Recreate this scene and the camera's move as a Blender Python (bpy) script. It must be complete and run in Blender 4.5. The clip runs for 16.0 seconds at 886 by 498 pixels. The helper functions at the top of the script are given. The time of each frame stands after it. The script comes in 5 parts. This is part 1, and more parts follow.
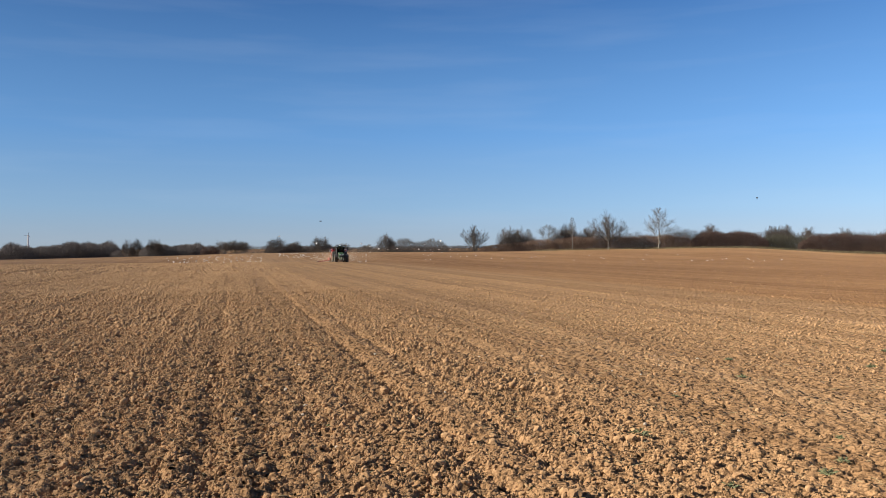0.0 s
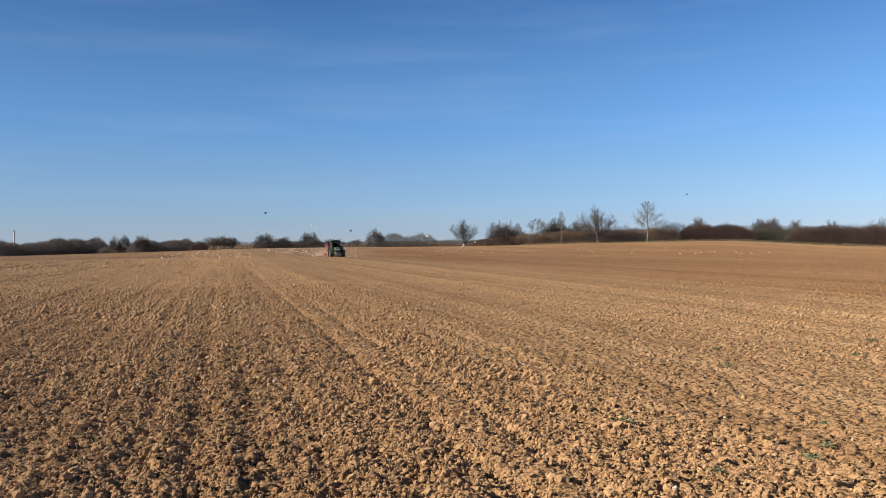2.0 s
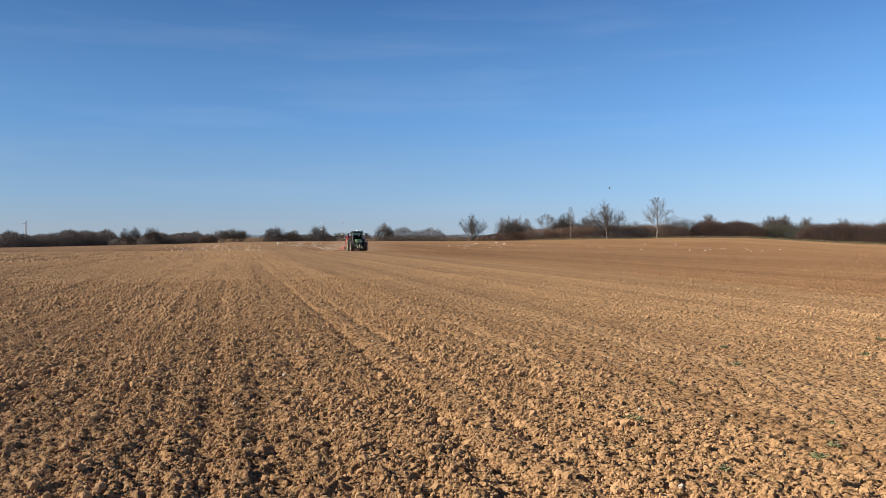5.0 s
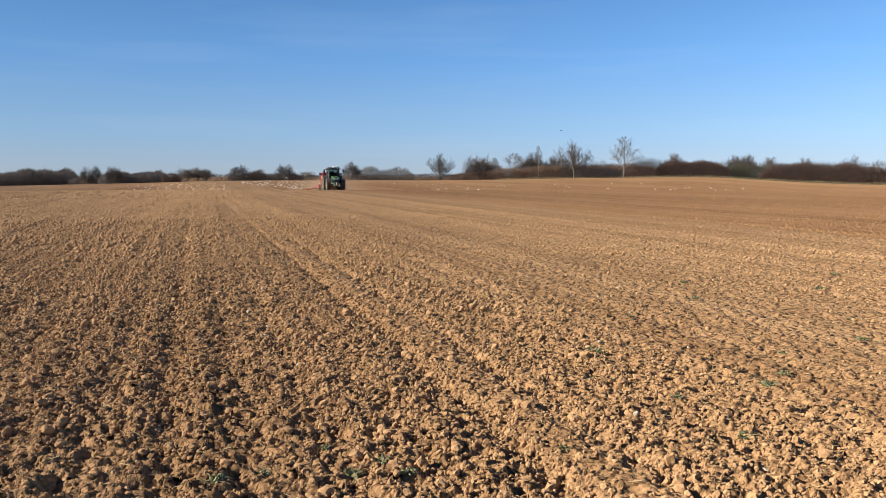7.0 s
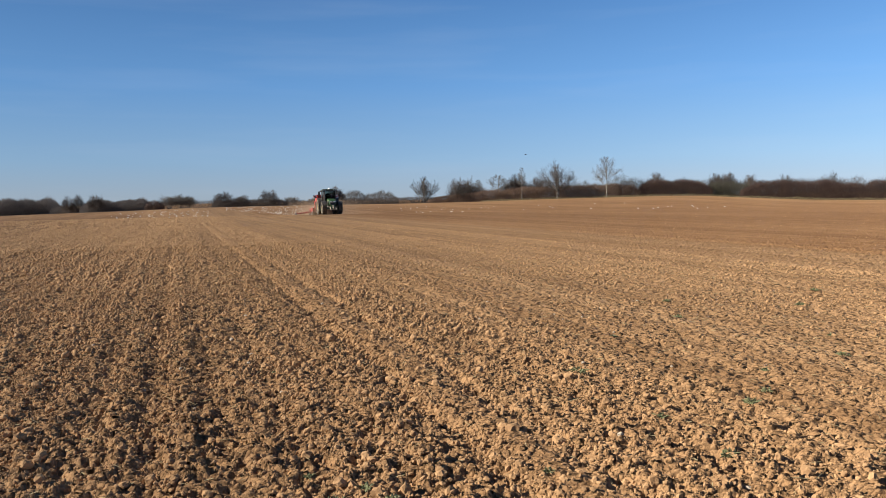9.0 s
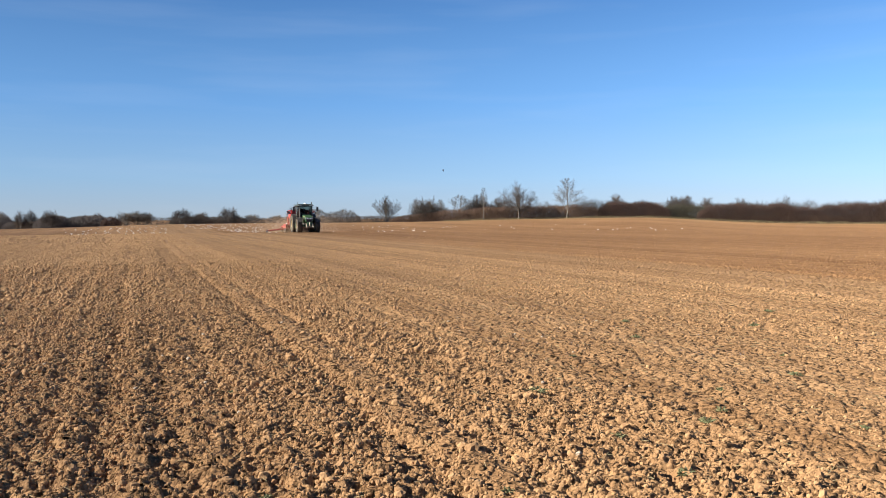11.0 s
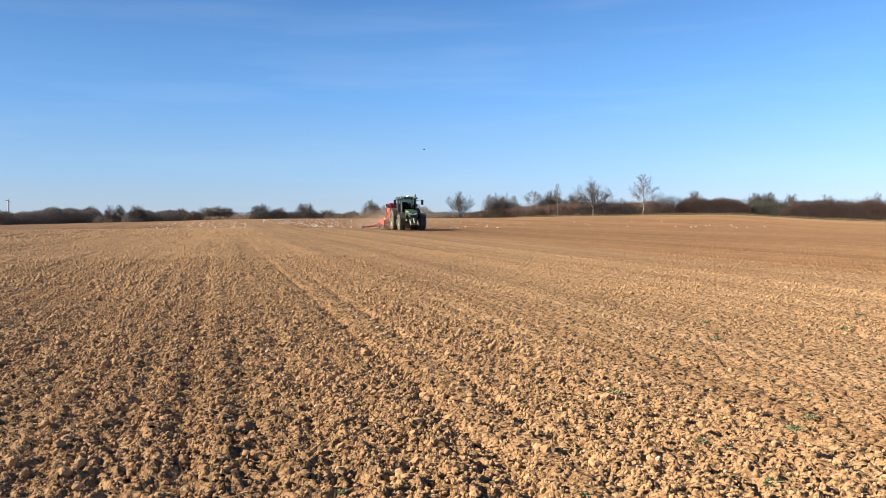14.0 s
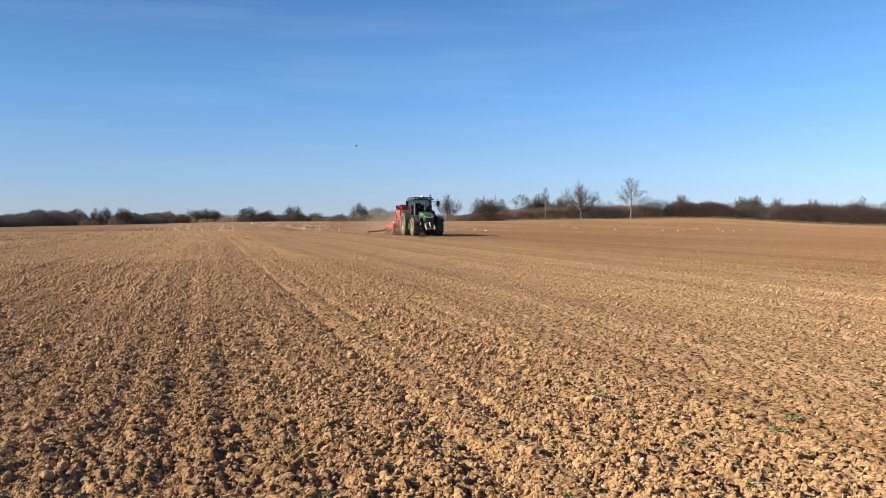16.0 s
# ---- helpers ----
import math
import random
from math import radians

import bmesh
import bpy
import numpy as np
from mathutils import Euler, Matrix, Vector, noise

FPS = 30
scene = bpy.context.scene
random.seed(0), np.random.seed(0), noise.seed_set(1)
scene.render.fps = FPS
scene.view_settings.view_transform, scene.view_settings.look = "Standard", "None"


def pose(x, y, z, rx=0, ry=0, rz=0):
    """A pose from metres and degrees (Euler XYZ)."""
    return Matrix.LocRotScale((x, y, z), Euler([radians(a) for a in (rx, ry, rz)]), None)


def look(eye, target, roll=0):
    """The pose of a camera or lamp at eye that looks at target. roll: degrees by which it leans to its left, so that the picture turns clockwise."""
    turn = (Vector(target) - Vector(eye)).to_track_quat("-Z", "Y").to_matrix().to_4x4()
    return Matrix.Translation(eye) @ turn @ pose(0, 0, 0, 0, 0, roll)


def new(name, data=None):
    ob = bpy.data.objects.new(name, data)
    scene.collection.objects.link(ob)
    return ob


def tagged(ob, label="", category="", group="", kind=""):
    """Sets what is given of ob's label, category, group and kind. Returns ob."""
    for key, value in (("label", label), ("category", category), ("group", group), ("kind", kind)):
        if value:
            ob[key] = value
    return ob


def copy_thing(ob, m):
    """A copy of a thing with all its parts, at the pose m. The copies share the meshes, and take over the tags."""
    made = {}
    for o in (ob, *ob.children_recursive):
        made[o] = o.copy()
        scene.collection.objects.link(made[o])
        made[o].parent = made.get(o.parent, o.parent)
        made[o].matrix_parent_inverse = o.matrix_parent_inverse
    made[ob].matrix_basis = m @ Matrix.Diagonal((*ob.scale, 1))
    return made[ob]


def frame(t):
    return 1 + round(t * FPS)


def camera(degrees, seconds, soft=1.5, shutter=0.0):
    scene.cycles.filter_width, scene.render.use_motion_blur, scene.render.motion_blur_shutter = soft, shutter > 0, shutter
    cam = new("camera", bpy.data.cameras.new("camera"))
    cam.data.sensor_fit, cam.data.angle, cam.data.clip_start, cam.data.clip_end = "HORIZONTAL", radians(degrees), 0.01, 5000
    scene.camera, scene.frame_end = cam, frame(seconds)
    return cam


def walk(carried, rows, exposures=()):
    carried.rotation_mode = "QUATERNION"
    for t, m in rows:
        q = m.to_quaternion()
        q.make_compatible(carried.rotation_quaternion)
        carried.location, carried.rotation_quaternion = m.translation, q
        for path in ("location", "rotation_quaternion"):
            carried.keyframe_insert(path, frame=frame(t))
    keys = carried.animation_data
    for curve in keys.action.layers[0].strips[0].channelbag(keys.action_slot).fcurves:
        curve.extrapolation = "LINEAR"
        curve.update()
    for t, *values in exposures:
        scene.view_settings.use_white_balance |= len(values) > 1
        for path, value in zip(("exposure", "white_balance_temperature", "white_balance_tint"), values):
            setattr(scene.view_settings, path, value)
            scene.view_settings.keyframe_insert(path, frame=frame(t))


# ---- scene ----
cam = camera(59.0, 16.0, soft=0.8)

PATH = [
    (0, (0.351, 0.17, 1.608), (0.303, 2.17, 1.605), -0.2),
    (0.5, (0.348, 0.149, 1.61), (0.311, 2.149, 1.592), -0.5),
    (1, (0.352, 0.155, 1.599), (0.318, 2.155, 1.573), -0.1),
    (1.5, (0.361, 0.164, 1.561), (0.334, 2.163, 1.526), -0.1),
    (2, (0.368, 0.157, 1.563), (0.347, 2.157, 1.546), -0.5),
    (2.5, (0.377, 0.147, 1.563), (0.367, 2.147, 1.549), -0.9),
    (3, (0.376, 0.126, 1.57), (0.372, 2.126, 1.558), -1.0),
    (3.5, (0.36, 0.131, 1.588), (0.345, 2.131, 1.571), -0.7),
    (6, (0.376, 0.107, 1.566), (0.328, 2.106, 1.5), -0.0),
    (6.5, (0.417, 0.109, 1.538), (0.432, 2.103, 1.378), -0.1),
    (7, (0.407, 0.114, 1.546), (0.445, 2.105, 1.361), 0.0),
    (7.5, (0.412, 0.147, 1.547), (0.414, 2.141, 1.388), -0.7),
    (8, (0.411, 0.155, 1.558), (0.373, 2.149, 1.416), -1.3),
    (8.5, (0.424, 0.127, 1.569), (0.403, 2.122, 1.439), -1.4),
    (9, (0.436, 0.096, 1.56), (0.512, 2.091, 1.432), -1.0),
    (11.5, (0.44, 0.076, 1.56), (0.615, 2.067, 1.495), -0.4),
    (12, (0.429, 0.069, 1.568), (0.55, 2.065, 1.517), -0.0),
    (12.5, (0.42, 0.085, 1.569), (0.469, 2.084, 1.53), 0.9),
    (13, (0.406, 0.099, 1.563), (0.413, 2.098, 1.519), 1.0),
    (13.5, (0.407, 0.11, 1.567), (0.395, 2.108, 1.499), 0.2),
    (14, (0.414, 0.122, 1.571), (0.403, 2.12, 1.482), -0.1),
    (14.5, (0.418, 0.129, 1.566), (0.416, 2.126, 1.474), 0.0),
    (15, (0.416, 0.124, 1.567), (0.419, 2.122, 1.472), 0.0),
    (15.5, (0.422, 0.125, 1.564), (0.419, 2.123, 1.475), -0.1),
    (16, (0.434, 0.109, 1.567), (0.453, 2.108, 1.486), -0.0),
]
EXPOSURES = ((0, 1.23), (3.5, 1.23), (6, 1.28), (7.5, 1.36), (8, 1.24), (8.5, 1.24), (9, 1.16), (9.2, 1.16), (11.5, 1.63), (12, 1.76), (12.5, 1.68), (13.2, 1.61), (14.5, 1.67), (16, 1.48))
walk(cam, [(t, look(eye, target, roll)) for t, eye, target, roll in PATH], EXPOSURES)

# ---- light ----
SUN_AZ, SUN_EL = 259.0, 28.0          # degrees clockwise from +Y, and above the horizon
world = bpy.data.worlds.new("sky")
scene.world = world
world.use_nodes = True
wn, wl = world.node_tree.nodes, world.node_tree.links
bg = wn["Background"]
sky = wn.new("ShaderNodeTexSky")
sky.sky_type, sky.sun_disc = "NISHITA", False
sky.sun_elevation, sky.sun_rotation = radians(SUN_EL), radians(SUN_AZ)
sky.altitude, sky.air_density, sky.dust_density, sky.ozone_density = 60, 1.0, 0.2, 1.5
bg.inputs["Strength"].default_value = 0.05
# thin high streaks of cirrus, long and level
wtc = wn.new("ShaderNodeTexCoord")
wmap = wn.new("ShaderNodeMapping")
wmap.inputs["Scale"].default_value = (1.6, 1.6, 16.0)
wno = wn.new("ShaderNodeTexNoise")
wno.inputs["Scale"].default_value, wno.inputs["Detail"].default_value = 2.2, 4.0
wramp = wn.new("ShaderNodeMapRange")
wramp.inputs["From Min"].default_value, wramp.inputs["From Max"].default_value = 0.5, 0.8
wramp.inputs["To Max"].default_value = 0.07
wmix = wn.new("ShaderNodeMix")
wmix.data_type = "RGBA"
wmix.inputs["B"].default_value = (5.9, 6.5, 7.4, 1)
wl.new(wtc.outputs["Generated"], wmap.inputs["Vector"])
wl.new(wmap.outputs["Vector"], wno.inputs["Vector"])
wl.new(wno.outputs["Fac"], wramp.inputs["Value"])
wl.new(wramp.outputs["Result"], wmix.inputs["Factor"])
# clear winter air: the sky's own colour, drawn towards the deep blue overhead and the pale haze at the horizon
wsep = wn.new("ShaderNodeSeparateXYZ")
wgrad = wn.new("ShaderNodeValToRGB")
wgrad.color_ramp.elements[0].position, wgrad.color_ramp.elements[0].color = 0.0, (4.3, 5.7, 7.4, 1)
wgrad.color_ramp.elements[1].position, wgrad.color_ramp.elements[1].color = 1.0, (0.1, 0.35, 1.3, 1)
for p, c in ((0.05, (3.1, 5.6, 8.9)), (0.14, (1.62, 4.3, 9.0)), (0.3, (0.5, 1.95, 5.4)), (0.45, (0.26, 1.03, 3.1))):
    e = wgrad.color_ramp.elements.new(p)
    e.color = (*c, 1)
wblue = wn.new("ShaderNodeMix")
wblue.data_type = "RGBA"
wblue.inputs["Factor"].default_value = 0.82
wl.new(wtc.outputs["Generated"], wsep.inputs["Vector"])
wl.new(wsep.outputs["Z"], wgrad.inputs["Fac"])
wl.new(sky.outputs["Color"], wblue.inputs["A"])
wl.new(wgrad.outputs["Color"], wblue.inputs["B"])
# a clear sky is darkest at about a right angle to the sun, and paler again away from it
wdot = wn.new("ShaderNodeVectorMath")
wdot.operation = "DOT_PRODUCT"
wdot.inputs[1].default_value = (-math.sin(radians(SUN_AZ)), -math.cos(radians(SUN_AZ)), 0)
wsq = wn.new("ShaderNodeMath")
wsq.operation = "MULTIPLY_ADD"
wsq.inputs[1].default_value, wsq.inputs[2].default_value = 0.318, 0.224
wgain = wn.new("ShaderNodeMath")
wgain.operation = "MULTIPLY_ADD"
wgain.inputs[2].default_value = 0.69
wscale = wn.new("ShaderNodeVectorMath")
wscale.operation = "SCALE"
wl.new(wtc.outputs["Generated"], wdot.inputs[0])
wl.new(wdot.outputs["Value"], wsq.inputs[0])
wl.new(wsq.outputs["Value"], wgain.inputs[0])
wl.new(wdot.outputs["Value"], wgain.inputs[1])
wl.new(wblue.outputs["Result"], wscale.inputs[0])
wl.new(wgain.outputs["Value"], wscale.inputs["Scale"])
wl.new(wscale.outputs["Vector"], wmix.inputs["A"])
wl.new(wmix.outputs["Result"], bg.inputs["Color"])

sun = new("sun", bpy.data.lights.new("sun", "SUN"))
sun.data.energy, sun.data.angle, sun.data.color = 5.0, radians(0.6), (1.0, 0.93, 0.82)
sa, se = radians(SUN_AZ), radians(SUN_EL)
SUN_DIR = Vector((math.sin(sa) * math.cos(se), math.cos(sa) * math.cos(se), math.sin(se)))
sun.matrix_world = look(SUN_DIR * 50, (0, 0, 0))


# ---- materials ----
def material(name, rough=0.7, metal=0.0):
    m = bpy.data.materials.new(name)
    m.use_nodes = True
    b = m.node_tree.nodes["Principled BSDF"]
    b.inputs["Roughness"].default_value, b.inputs["Metallic"].default_value = rough, metal
    return m, m.node_tree.nodes, m.node_tree.links, b


def ramp(nodes, *stops):
    r = nodes.new("ShaderNodeValToRGB")
    while len(r.color_ramp.elements) < len(stops):
        r.color_ramp.elements.new(0.5)
    for e, (p, c) in zip(r.color_ramp.elements, stops):
        e.position, e.color = p, (*c, 1)
    return r


def noise_tex(nodes, links, scale, detail=4.0, rough=0.6, stretch=None, turn=0.0):
    tc = nodes.new("ShaderNodeTexCoord")
    n = nodes.new("ShaderNodeTexNoise")
    n.inputs["Scale"].default_value, n.inputs["Detail"].default_value = scale, detail
    n.inputs["Roughness"].default_value = rough
    if stretch:
        mp = nodes.new("ShaderNodeMapping")
        mp.vector_type = "TEXTURE"
        mp.inputs["Scale"].default_value = stretch
        mp.inputs["Rotation"].default_value = (0, 0, turn)
        links.new(tc.outputs["Object"], mp.inputs["Vector"])
        links.new(mp.outputs["Vector"], n.inputs["Vector"])
    else:
        links.new(tc.outputs["Object"], n.inputs["Vector"])
    return n


def mix_rgb(nodes, links, fac, a, b, mode="MIX"):
    m = nodes.new("ShaderNodeMix")
    m.data_type, m.blend_type = "RGBA", mode
    for key, v in (("Factor", fac), ("A", a), ("B", b)):
        if isinstance(v, (int, float)):
            m.inputs[key].default_value = v
        elif isinstance(v, tuple):
            m.inputs[key].default_value = (*v, 1)
        else:
            links.new(v, m.inputs[key])
    return m.outputs["Result"]


def painted(name, dark, light, rough=0.6, scale=6.0, metal=0.0, bump=0.0, island=0.0, dirt=None):
    """A surface between two colours by noise, with finer grain, dust and relief."""
    m, nodes, links, b = material(name, rough, metal)
    n = noise_tex(nodes, links, scale)
    r = ramp(nodes, (0.3, dark), (0.7, light))
    links.new(n.outputs["Fac"], r.inputs["Fac"])
    col = r.outputs["Color"]
    if island:
        g = nodes.new("ShaderNodeNewGeometry")
        v = ramp(nodes, (0.0, tuple(c * 0.72 for c in dark)), (1.0, tuple(min(1, c * 1.12) for c in light)))
        links.new(g.outputs["Random Per Island"], v.inputs["Fac"])
        col = mix_rgb(nodes, links, island, col, v.outputs["Color"])
    if dirt:
        dn = noise_tex(nodes, links, scale * 0.6, 6.0, 0.7)
        dr = ramp(nodes, (0.42, (0, 0, 0)), (0.66, (1, 1, 1)))
        links.new(dn.outputs["Fac"], dr.inputs["Fac"])
        col = mix_rgb(nodes, links, dr.outputs["Color"], col, mix_rgb(nodes, links, 0.55, col, dirt))
    links.new(col, b.inputs["Base Color"])
    if bump:
        f = noise_tex(nodes, links, scale * 7, 5.0)
        bp = nodes.new("ShaderNodeBump")
        bp.inputs["Strength"].default_value, bp.inputs["Distance"].default_value = 0.6, bump
        links.new(f.outputs["Fac"], bp.inputs["Height"])
        links.new(bp.outputs["Normal"], b.inputs["Normal"])
    return m


def dust_material():
    """Fine grains, lit on one side and glowing through on the other."""
    m, nodes, links, b = material("dust", 1.0)
    n = noise_tex(nodes, links, 0.6)
    r = ramp(nodes, (0.35, (0.4, 0.29, 0.2)), (0.65, (0.5, 0.37, 0.26)))
    links.new(n.outputs["Fac"], r.inputs["Fac"])
    back = nodes.new("ShaderNodeBsdfTranslucent")
    both = nodes.new("ShaderNodeMixShader")
    links.new(r.outputs["Color"], b.inputs["Base Color"])
    links.new(r.outputs["Color"], back.inputs["Color"])
    b.inputs["Specular IOR Level"].default_value = 0.0
    links.new(b.outputs["BSDF"], both.inputs[1])
    links.new(back.outputs["BSDF"], both.inputs[2])
    links.new(both.outputs["Shader"], nodes["Material Output"].inputs["Surface"])
    return m


ROW = radians(16.5)                   # the drill rows lean this far to the west of +Y
ROW_N = (math.cos(ROW), math.sin(ROW))  # across the rows


def soil_material():
    m, nodes, links, b = material("soil", 0.95)
    b.inputs["Specular IOR Level"].default_value = 0.15
    b.inputs["Diffuse Roughness"].default_value = 0.9
    big = noise_tex(nodes, links, 0.05, 5.0, 0.6, (1, 3.0, 1), ROW)
    mid = noise_tex(nodes, links, 1.6, 5.0, 0.65)
    fine = noise_tex(nodes, links, 45.0, 5.0, 0.75)
    rows = noise_tex(nodes, links, 1.3, 3.0, 0.6, (1, 90, 1), ROW)
    r = ramp(nodes, (0.25, SOIL[0]), (0.5, SOIL[1]), (0.78, SOIL[2]))
    links.new(mid.outputs["Fac"], r.inputs["Fac"])
    rf = ramp(nodes, (0.3, SOIL[0]), (0.62, SOIL[2]))
    links.new(fine.outputs["Fac"], rf.inputs["Fac"])
    col = mix_rgb(nodes, links, 0.4, r.outputs["Color"], rf.outputs["Color"])
    rr = ramp(nodes, (0.36, (0.62, 0.58, 0.54)), (0.6, (1.0, 1.0, 1.0)))
    links.new(rows.outputs["Fac"], rr.inputs["Fac"])
    col = mix_rgb(nodes, links, 0.5, col, mix_rgb(nodes, links, 1.0, col, rr.outputs["Color"], "MULTIPLY"))
    bgr = ramp(nodes, (0.35, (0.8, 0.76, 0.72)), (0.65, (1.0, 1.0, 1.0)))
    links.new(big.outputs["Fac"], bgr.inputs["Fac"])
    col = mix_rgb(nodes, links, 1.0, col, bgr.outputs["Color"], "MULTIPLY")
    # darker, redder strips: fresh moist drilling, plus unbuilt clods' shade put into the colour
    at = nodes.new("ShaderNodeAttribute")
    at.attribute_name = "drilled_shade"
    col = mix_rgb(nodes, links, at.outputs["Fac"], col, mix_rgb(nodes, links, 1.0, col, (0.68, 0.63, 0.59), "MULTIPLY"))
    bands = noise_tex(nodes, links, 0.45, 4.0, 0.7, (1, 120, 1), ROW)
    br = ramp(nodes, (0.4, (0.68, 0.63, 0.58)), (0.52, (1.0, 1.0, 1.0)))
    links.new(bands.outputs["Fac"], br.inputs["Fac"])
    col = mix_rgb(nodes, links, 0.5, col, mix_rgb(nodes, links, 1.0, col, br.outputs["Color"], "MULTIPLY"))
    # the strip east of the wheel mark: slightly darker and less red
    dry = nodes.new("ShaderNodeAttribute")
    dry.attribute_name = "dry"
    col = mix_rgb(nodes, links, dry.outputs["Fac"], col, mix_rgb(nodes, links, 1.0, col, (0.87, 0.89, 0.92), "MULTIPLY"))
    links.new(col, b.inputs["Base Color"])
    # crumbs too small to be built
    add = nodes.new("ShaderNodeTexVoronoi")
    tc = nodes.new("ShaderNodeTexCoord")
    add.inputs["Scale"].default_value = 21.0
    links.new(tc.outputs["Object"], add.inputs["Vector"])
    bp = nodes.new("ShaderNodeBump")
    bp.invert = True
    bp.inputs["Strength"].default_value, bp.inputs["Distance"].default_value = 1.0, 0.04
    links.new(add.outputs["Distance"], bp.inputs["Height"])
    lumps_ = nodes.new("ShaderNodeTexVoronoi")
    lumps_.inputs["Scale"].default_value = 9.0
    links.new(tc.outputs["Object"], lumps_.inputs["Vector"])
    bp0 = nodes.new("ShaderNodeBump")
    bp0.invert = True
    bp0.inputs["Strength"].default_value, bp0.inputs["Distance"].default_value = 1.0, 0.145
    links.new(lumps_.outputs["Distance"], bp0.inputs["Height"])
    links.new(bp0.outputs["Normal"], bp.inputs["Normal"])
    bp2 = nodes.new("ShaderNodeBump")
    bp2.inputs["Strength"].default_value, bp2.inputs["Distance"].default_value = 0.7, 0.02
    links.new(fine.outputs["Fac"], bp2.inputs["Height"])
    links.new(bp.outputs["Normal"], bp2.inputs["Normal"])
    links.new(bp2.outputs["Normal"], b.inputs["Normal"])
    return m


SOIL = ((0.255, 0.146, 0.071), (0.44, 0.264, 0.131), (0.54, 0.335, 0.17))
M_SOIL = soil_material()
M_CLOD = painted("clod_earth", tuple(1.25 * c for c in SOIL[0]), tuple(0.82 * c for c in SOIL[2]), 0.95, 14.0, bump=0.014, island=0.45)
M_CLOD.node_tree.nodes["Principled BSDF"].inputs["Diffuse Roughness"].default_value = 0.9
M_CLOD.node_tree.nodes["Principled BSDF"].inputs["Specular IOR Level"].default_value = 0.15
M_STONE = painted("field_stone", (0.24, 0.19, 0.13), (0.38, 0.31, 0.23), 0.8, 14.0, bump=0.004, island=0.55)
M_STRAW = painted("dry_straw", (0.2, 0.16, 0.08), (0.34, 0.27, 0.14), 0.8, 8.0, island=0.55)
M_WEED = painted("weed_green", (0.075, 0.085, 0.035), (0.17, 0.17, 0.075), 0.7, 20.0, island=0.55)
M_BARK = painted("bark_grey_brown", (0.04, 0.032, 0.0272), (0.088, 0.072, 0.06), 0.9, 2.0, island=0.55)
M_BARK_PALE = painted("bark_pale", (0.09, 0.0788, 0.066), (0.165, 0.146, 0.124), 0.9, 2.0, island=0.55)
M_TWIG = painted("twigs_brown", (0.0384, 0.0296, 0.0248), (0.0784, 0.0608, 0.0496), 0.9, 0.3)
M_TWIG_WARM = painted("twigs_warm_brown", (0.0986, 0.0596, 0.0405), (0.173, 0.108, 0.072), 0.9, 0.3)
# brown twigs made paler and greyer: distance haze is put into the colour
M_TWIG_HAZED = painted("twigs_far_hazed", (0.0648, 0.054, 0.0496), (0.108, 0.0915, 0.084), 0.9, 0.3)
M_TWIG_RED = painted("twigs_red_brown", (0.0382, 0.0215, 0.0159), (0.0763, 0.0427, 0.0302), 0.9, 0.3)
M_TWIG_GREY = painted("twigs_grey", (0.0727, 0.0626, 0.0536), (0.134, 0.117, 0.0994), 0.9, 0.3, island=0.55)
M_IVY = painted("ivy_dark_green", (0.0292, 0.0268, 0.0146), (0.0585, 0.0512, 0.0292), 0.7, 0.5)
M_GRASS = painted("dry_verge_grass", (0.15, 0.128, 0.06), (0.3, 0.247, 0.135), 0.9, 0.8, island=0.55)
M_GREEN = painted("green_enamel", (0.0102, 0.0542, 0.0166), (0.0166, 0.0795, 0.0242), 0.32, 3.0, dirt=(0.08, 0.085, 0.045))
M_ROOF = painted("roof_dark_green", (0.008, 0.022, 0.012), (0.014, 0.034, 0.018), 0.45, 3.0, dirt=(0.08, 0.07, 0.05))
M_BLACK = painted("black_trim", (0.012, 0.012, 0.013), (0.03, 0.03, 0.03), 0.55, 5.0, dirt=(0.13, 0.1, 0.07))
M_RUBBER = painted("tyre_rubber", (0.016, 0.015, 0.014), (0.045, 0.04, 0.034), 0.85, 5.0, dirt=(0.24, 0.175, 0.1))
M_YELLOW = painted("wheel_yellow", (0.3, 0.23, 0.12), (0.38, 0.3, 0.17), 0.7, 4.0, dirt=(0.42, 0.31, 0.19))
M_RED = painted("red_enamel", (0.32, 0.012, 0.016), (0.46, 0.022, 0.028), 0.5, 2.0, dirt=(0.3, 0.15, 0.09))
M_RUST = painted("dusty_dark_red", (0.17, 0.014, 0.014), (0.3, 0.03, 0.03), 0.6, 3.0, dirt=(0.26, 0.15, 0.1))
M_STEEL = painted("dusty_steel", (0.16, 0.14, 0.12), (0.34, 0.31, 0.27), 0.5, 6.0, metal=0.6, dirt=(0.3, 0.22, 0.14))
M_GREY = painted("grey_casting", (0.1, 0.1, 0.1), (0.2, 0.2, 0.19), 0.6, 6.0, dirt=(0.28, 0.2, 0.12))
M_WHITE = painted("white_plate", (0.62, 0.62, 0.6), (0.8, 0.8, 0.78), 0.5, 5.0)
M_GULL = painted("gull_white", (0.671, 0.616, 0.53), (0.718, 0.671, 0.593), 0.8, 9.0)
M_GULL_GREY = painted("gull_grey", (0.434, 0.406, 0.364), (0.518, 0.49, 0.448), 0.8, 9.0)
M_CROW = painted("crow_black", (0.012, 0.012, 0.015), (0.03, 0.03, 0.034), 0.6, 9.0)
M_BEAK = painted("beak_red", (0.3, 0.05, 0.02), (0.42, 0.09, 0.03), 0.5, 9.0)
M_DUST = dust_material()
M_TURBINE = painted("turbine_grey", (0.3, 0.31, 0.33), (0.42, 0.43, 0.45), 0.5, 0.4)
M_LAMP, _n, _l, _b = material("lamp_glass", 0.12)
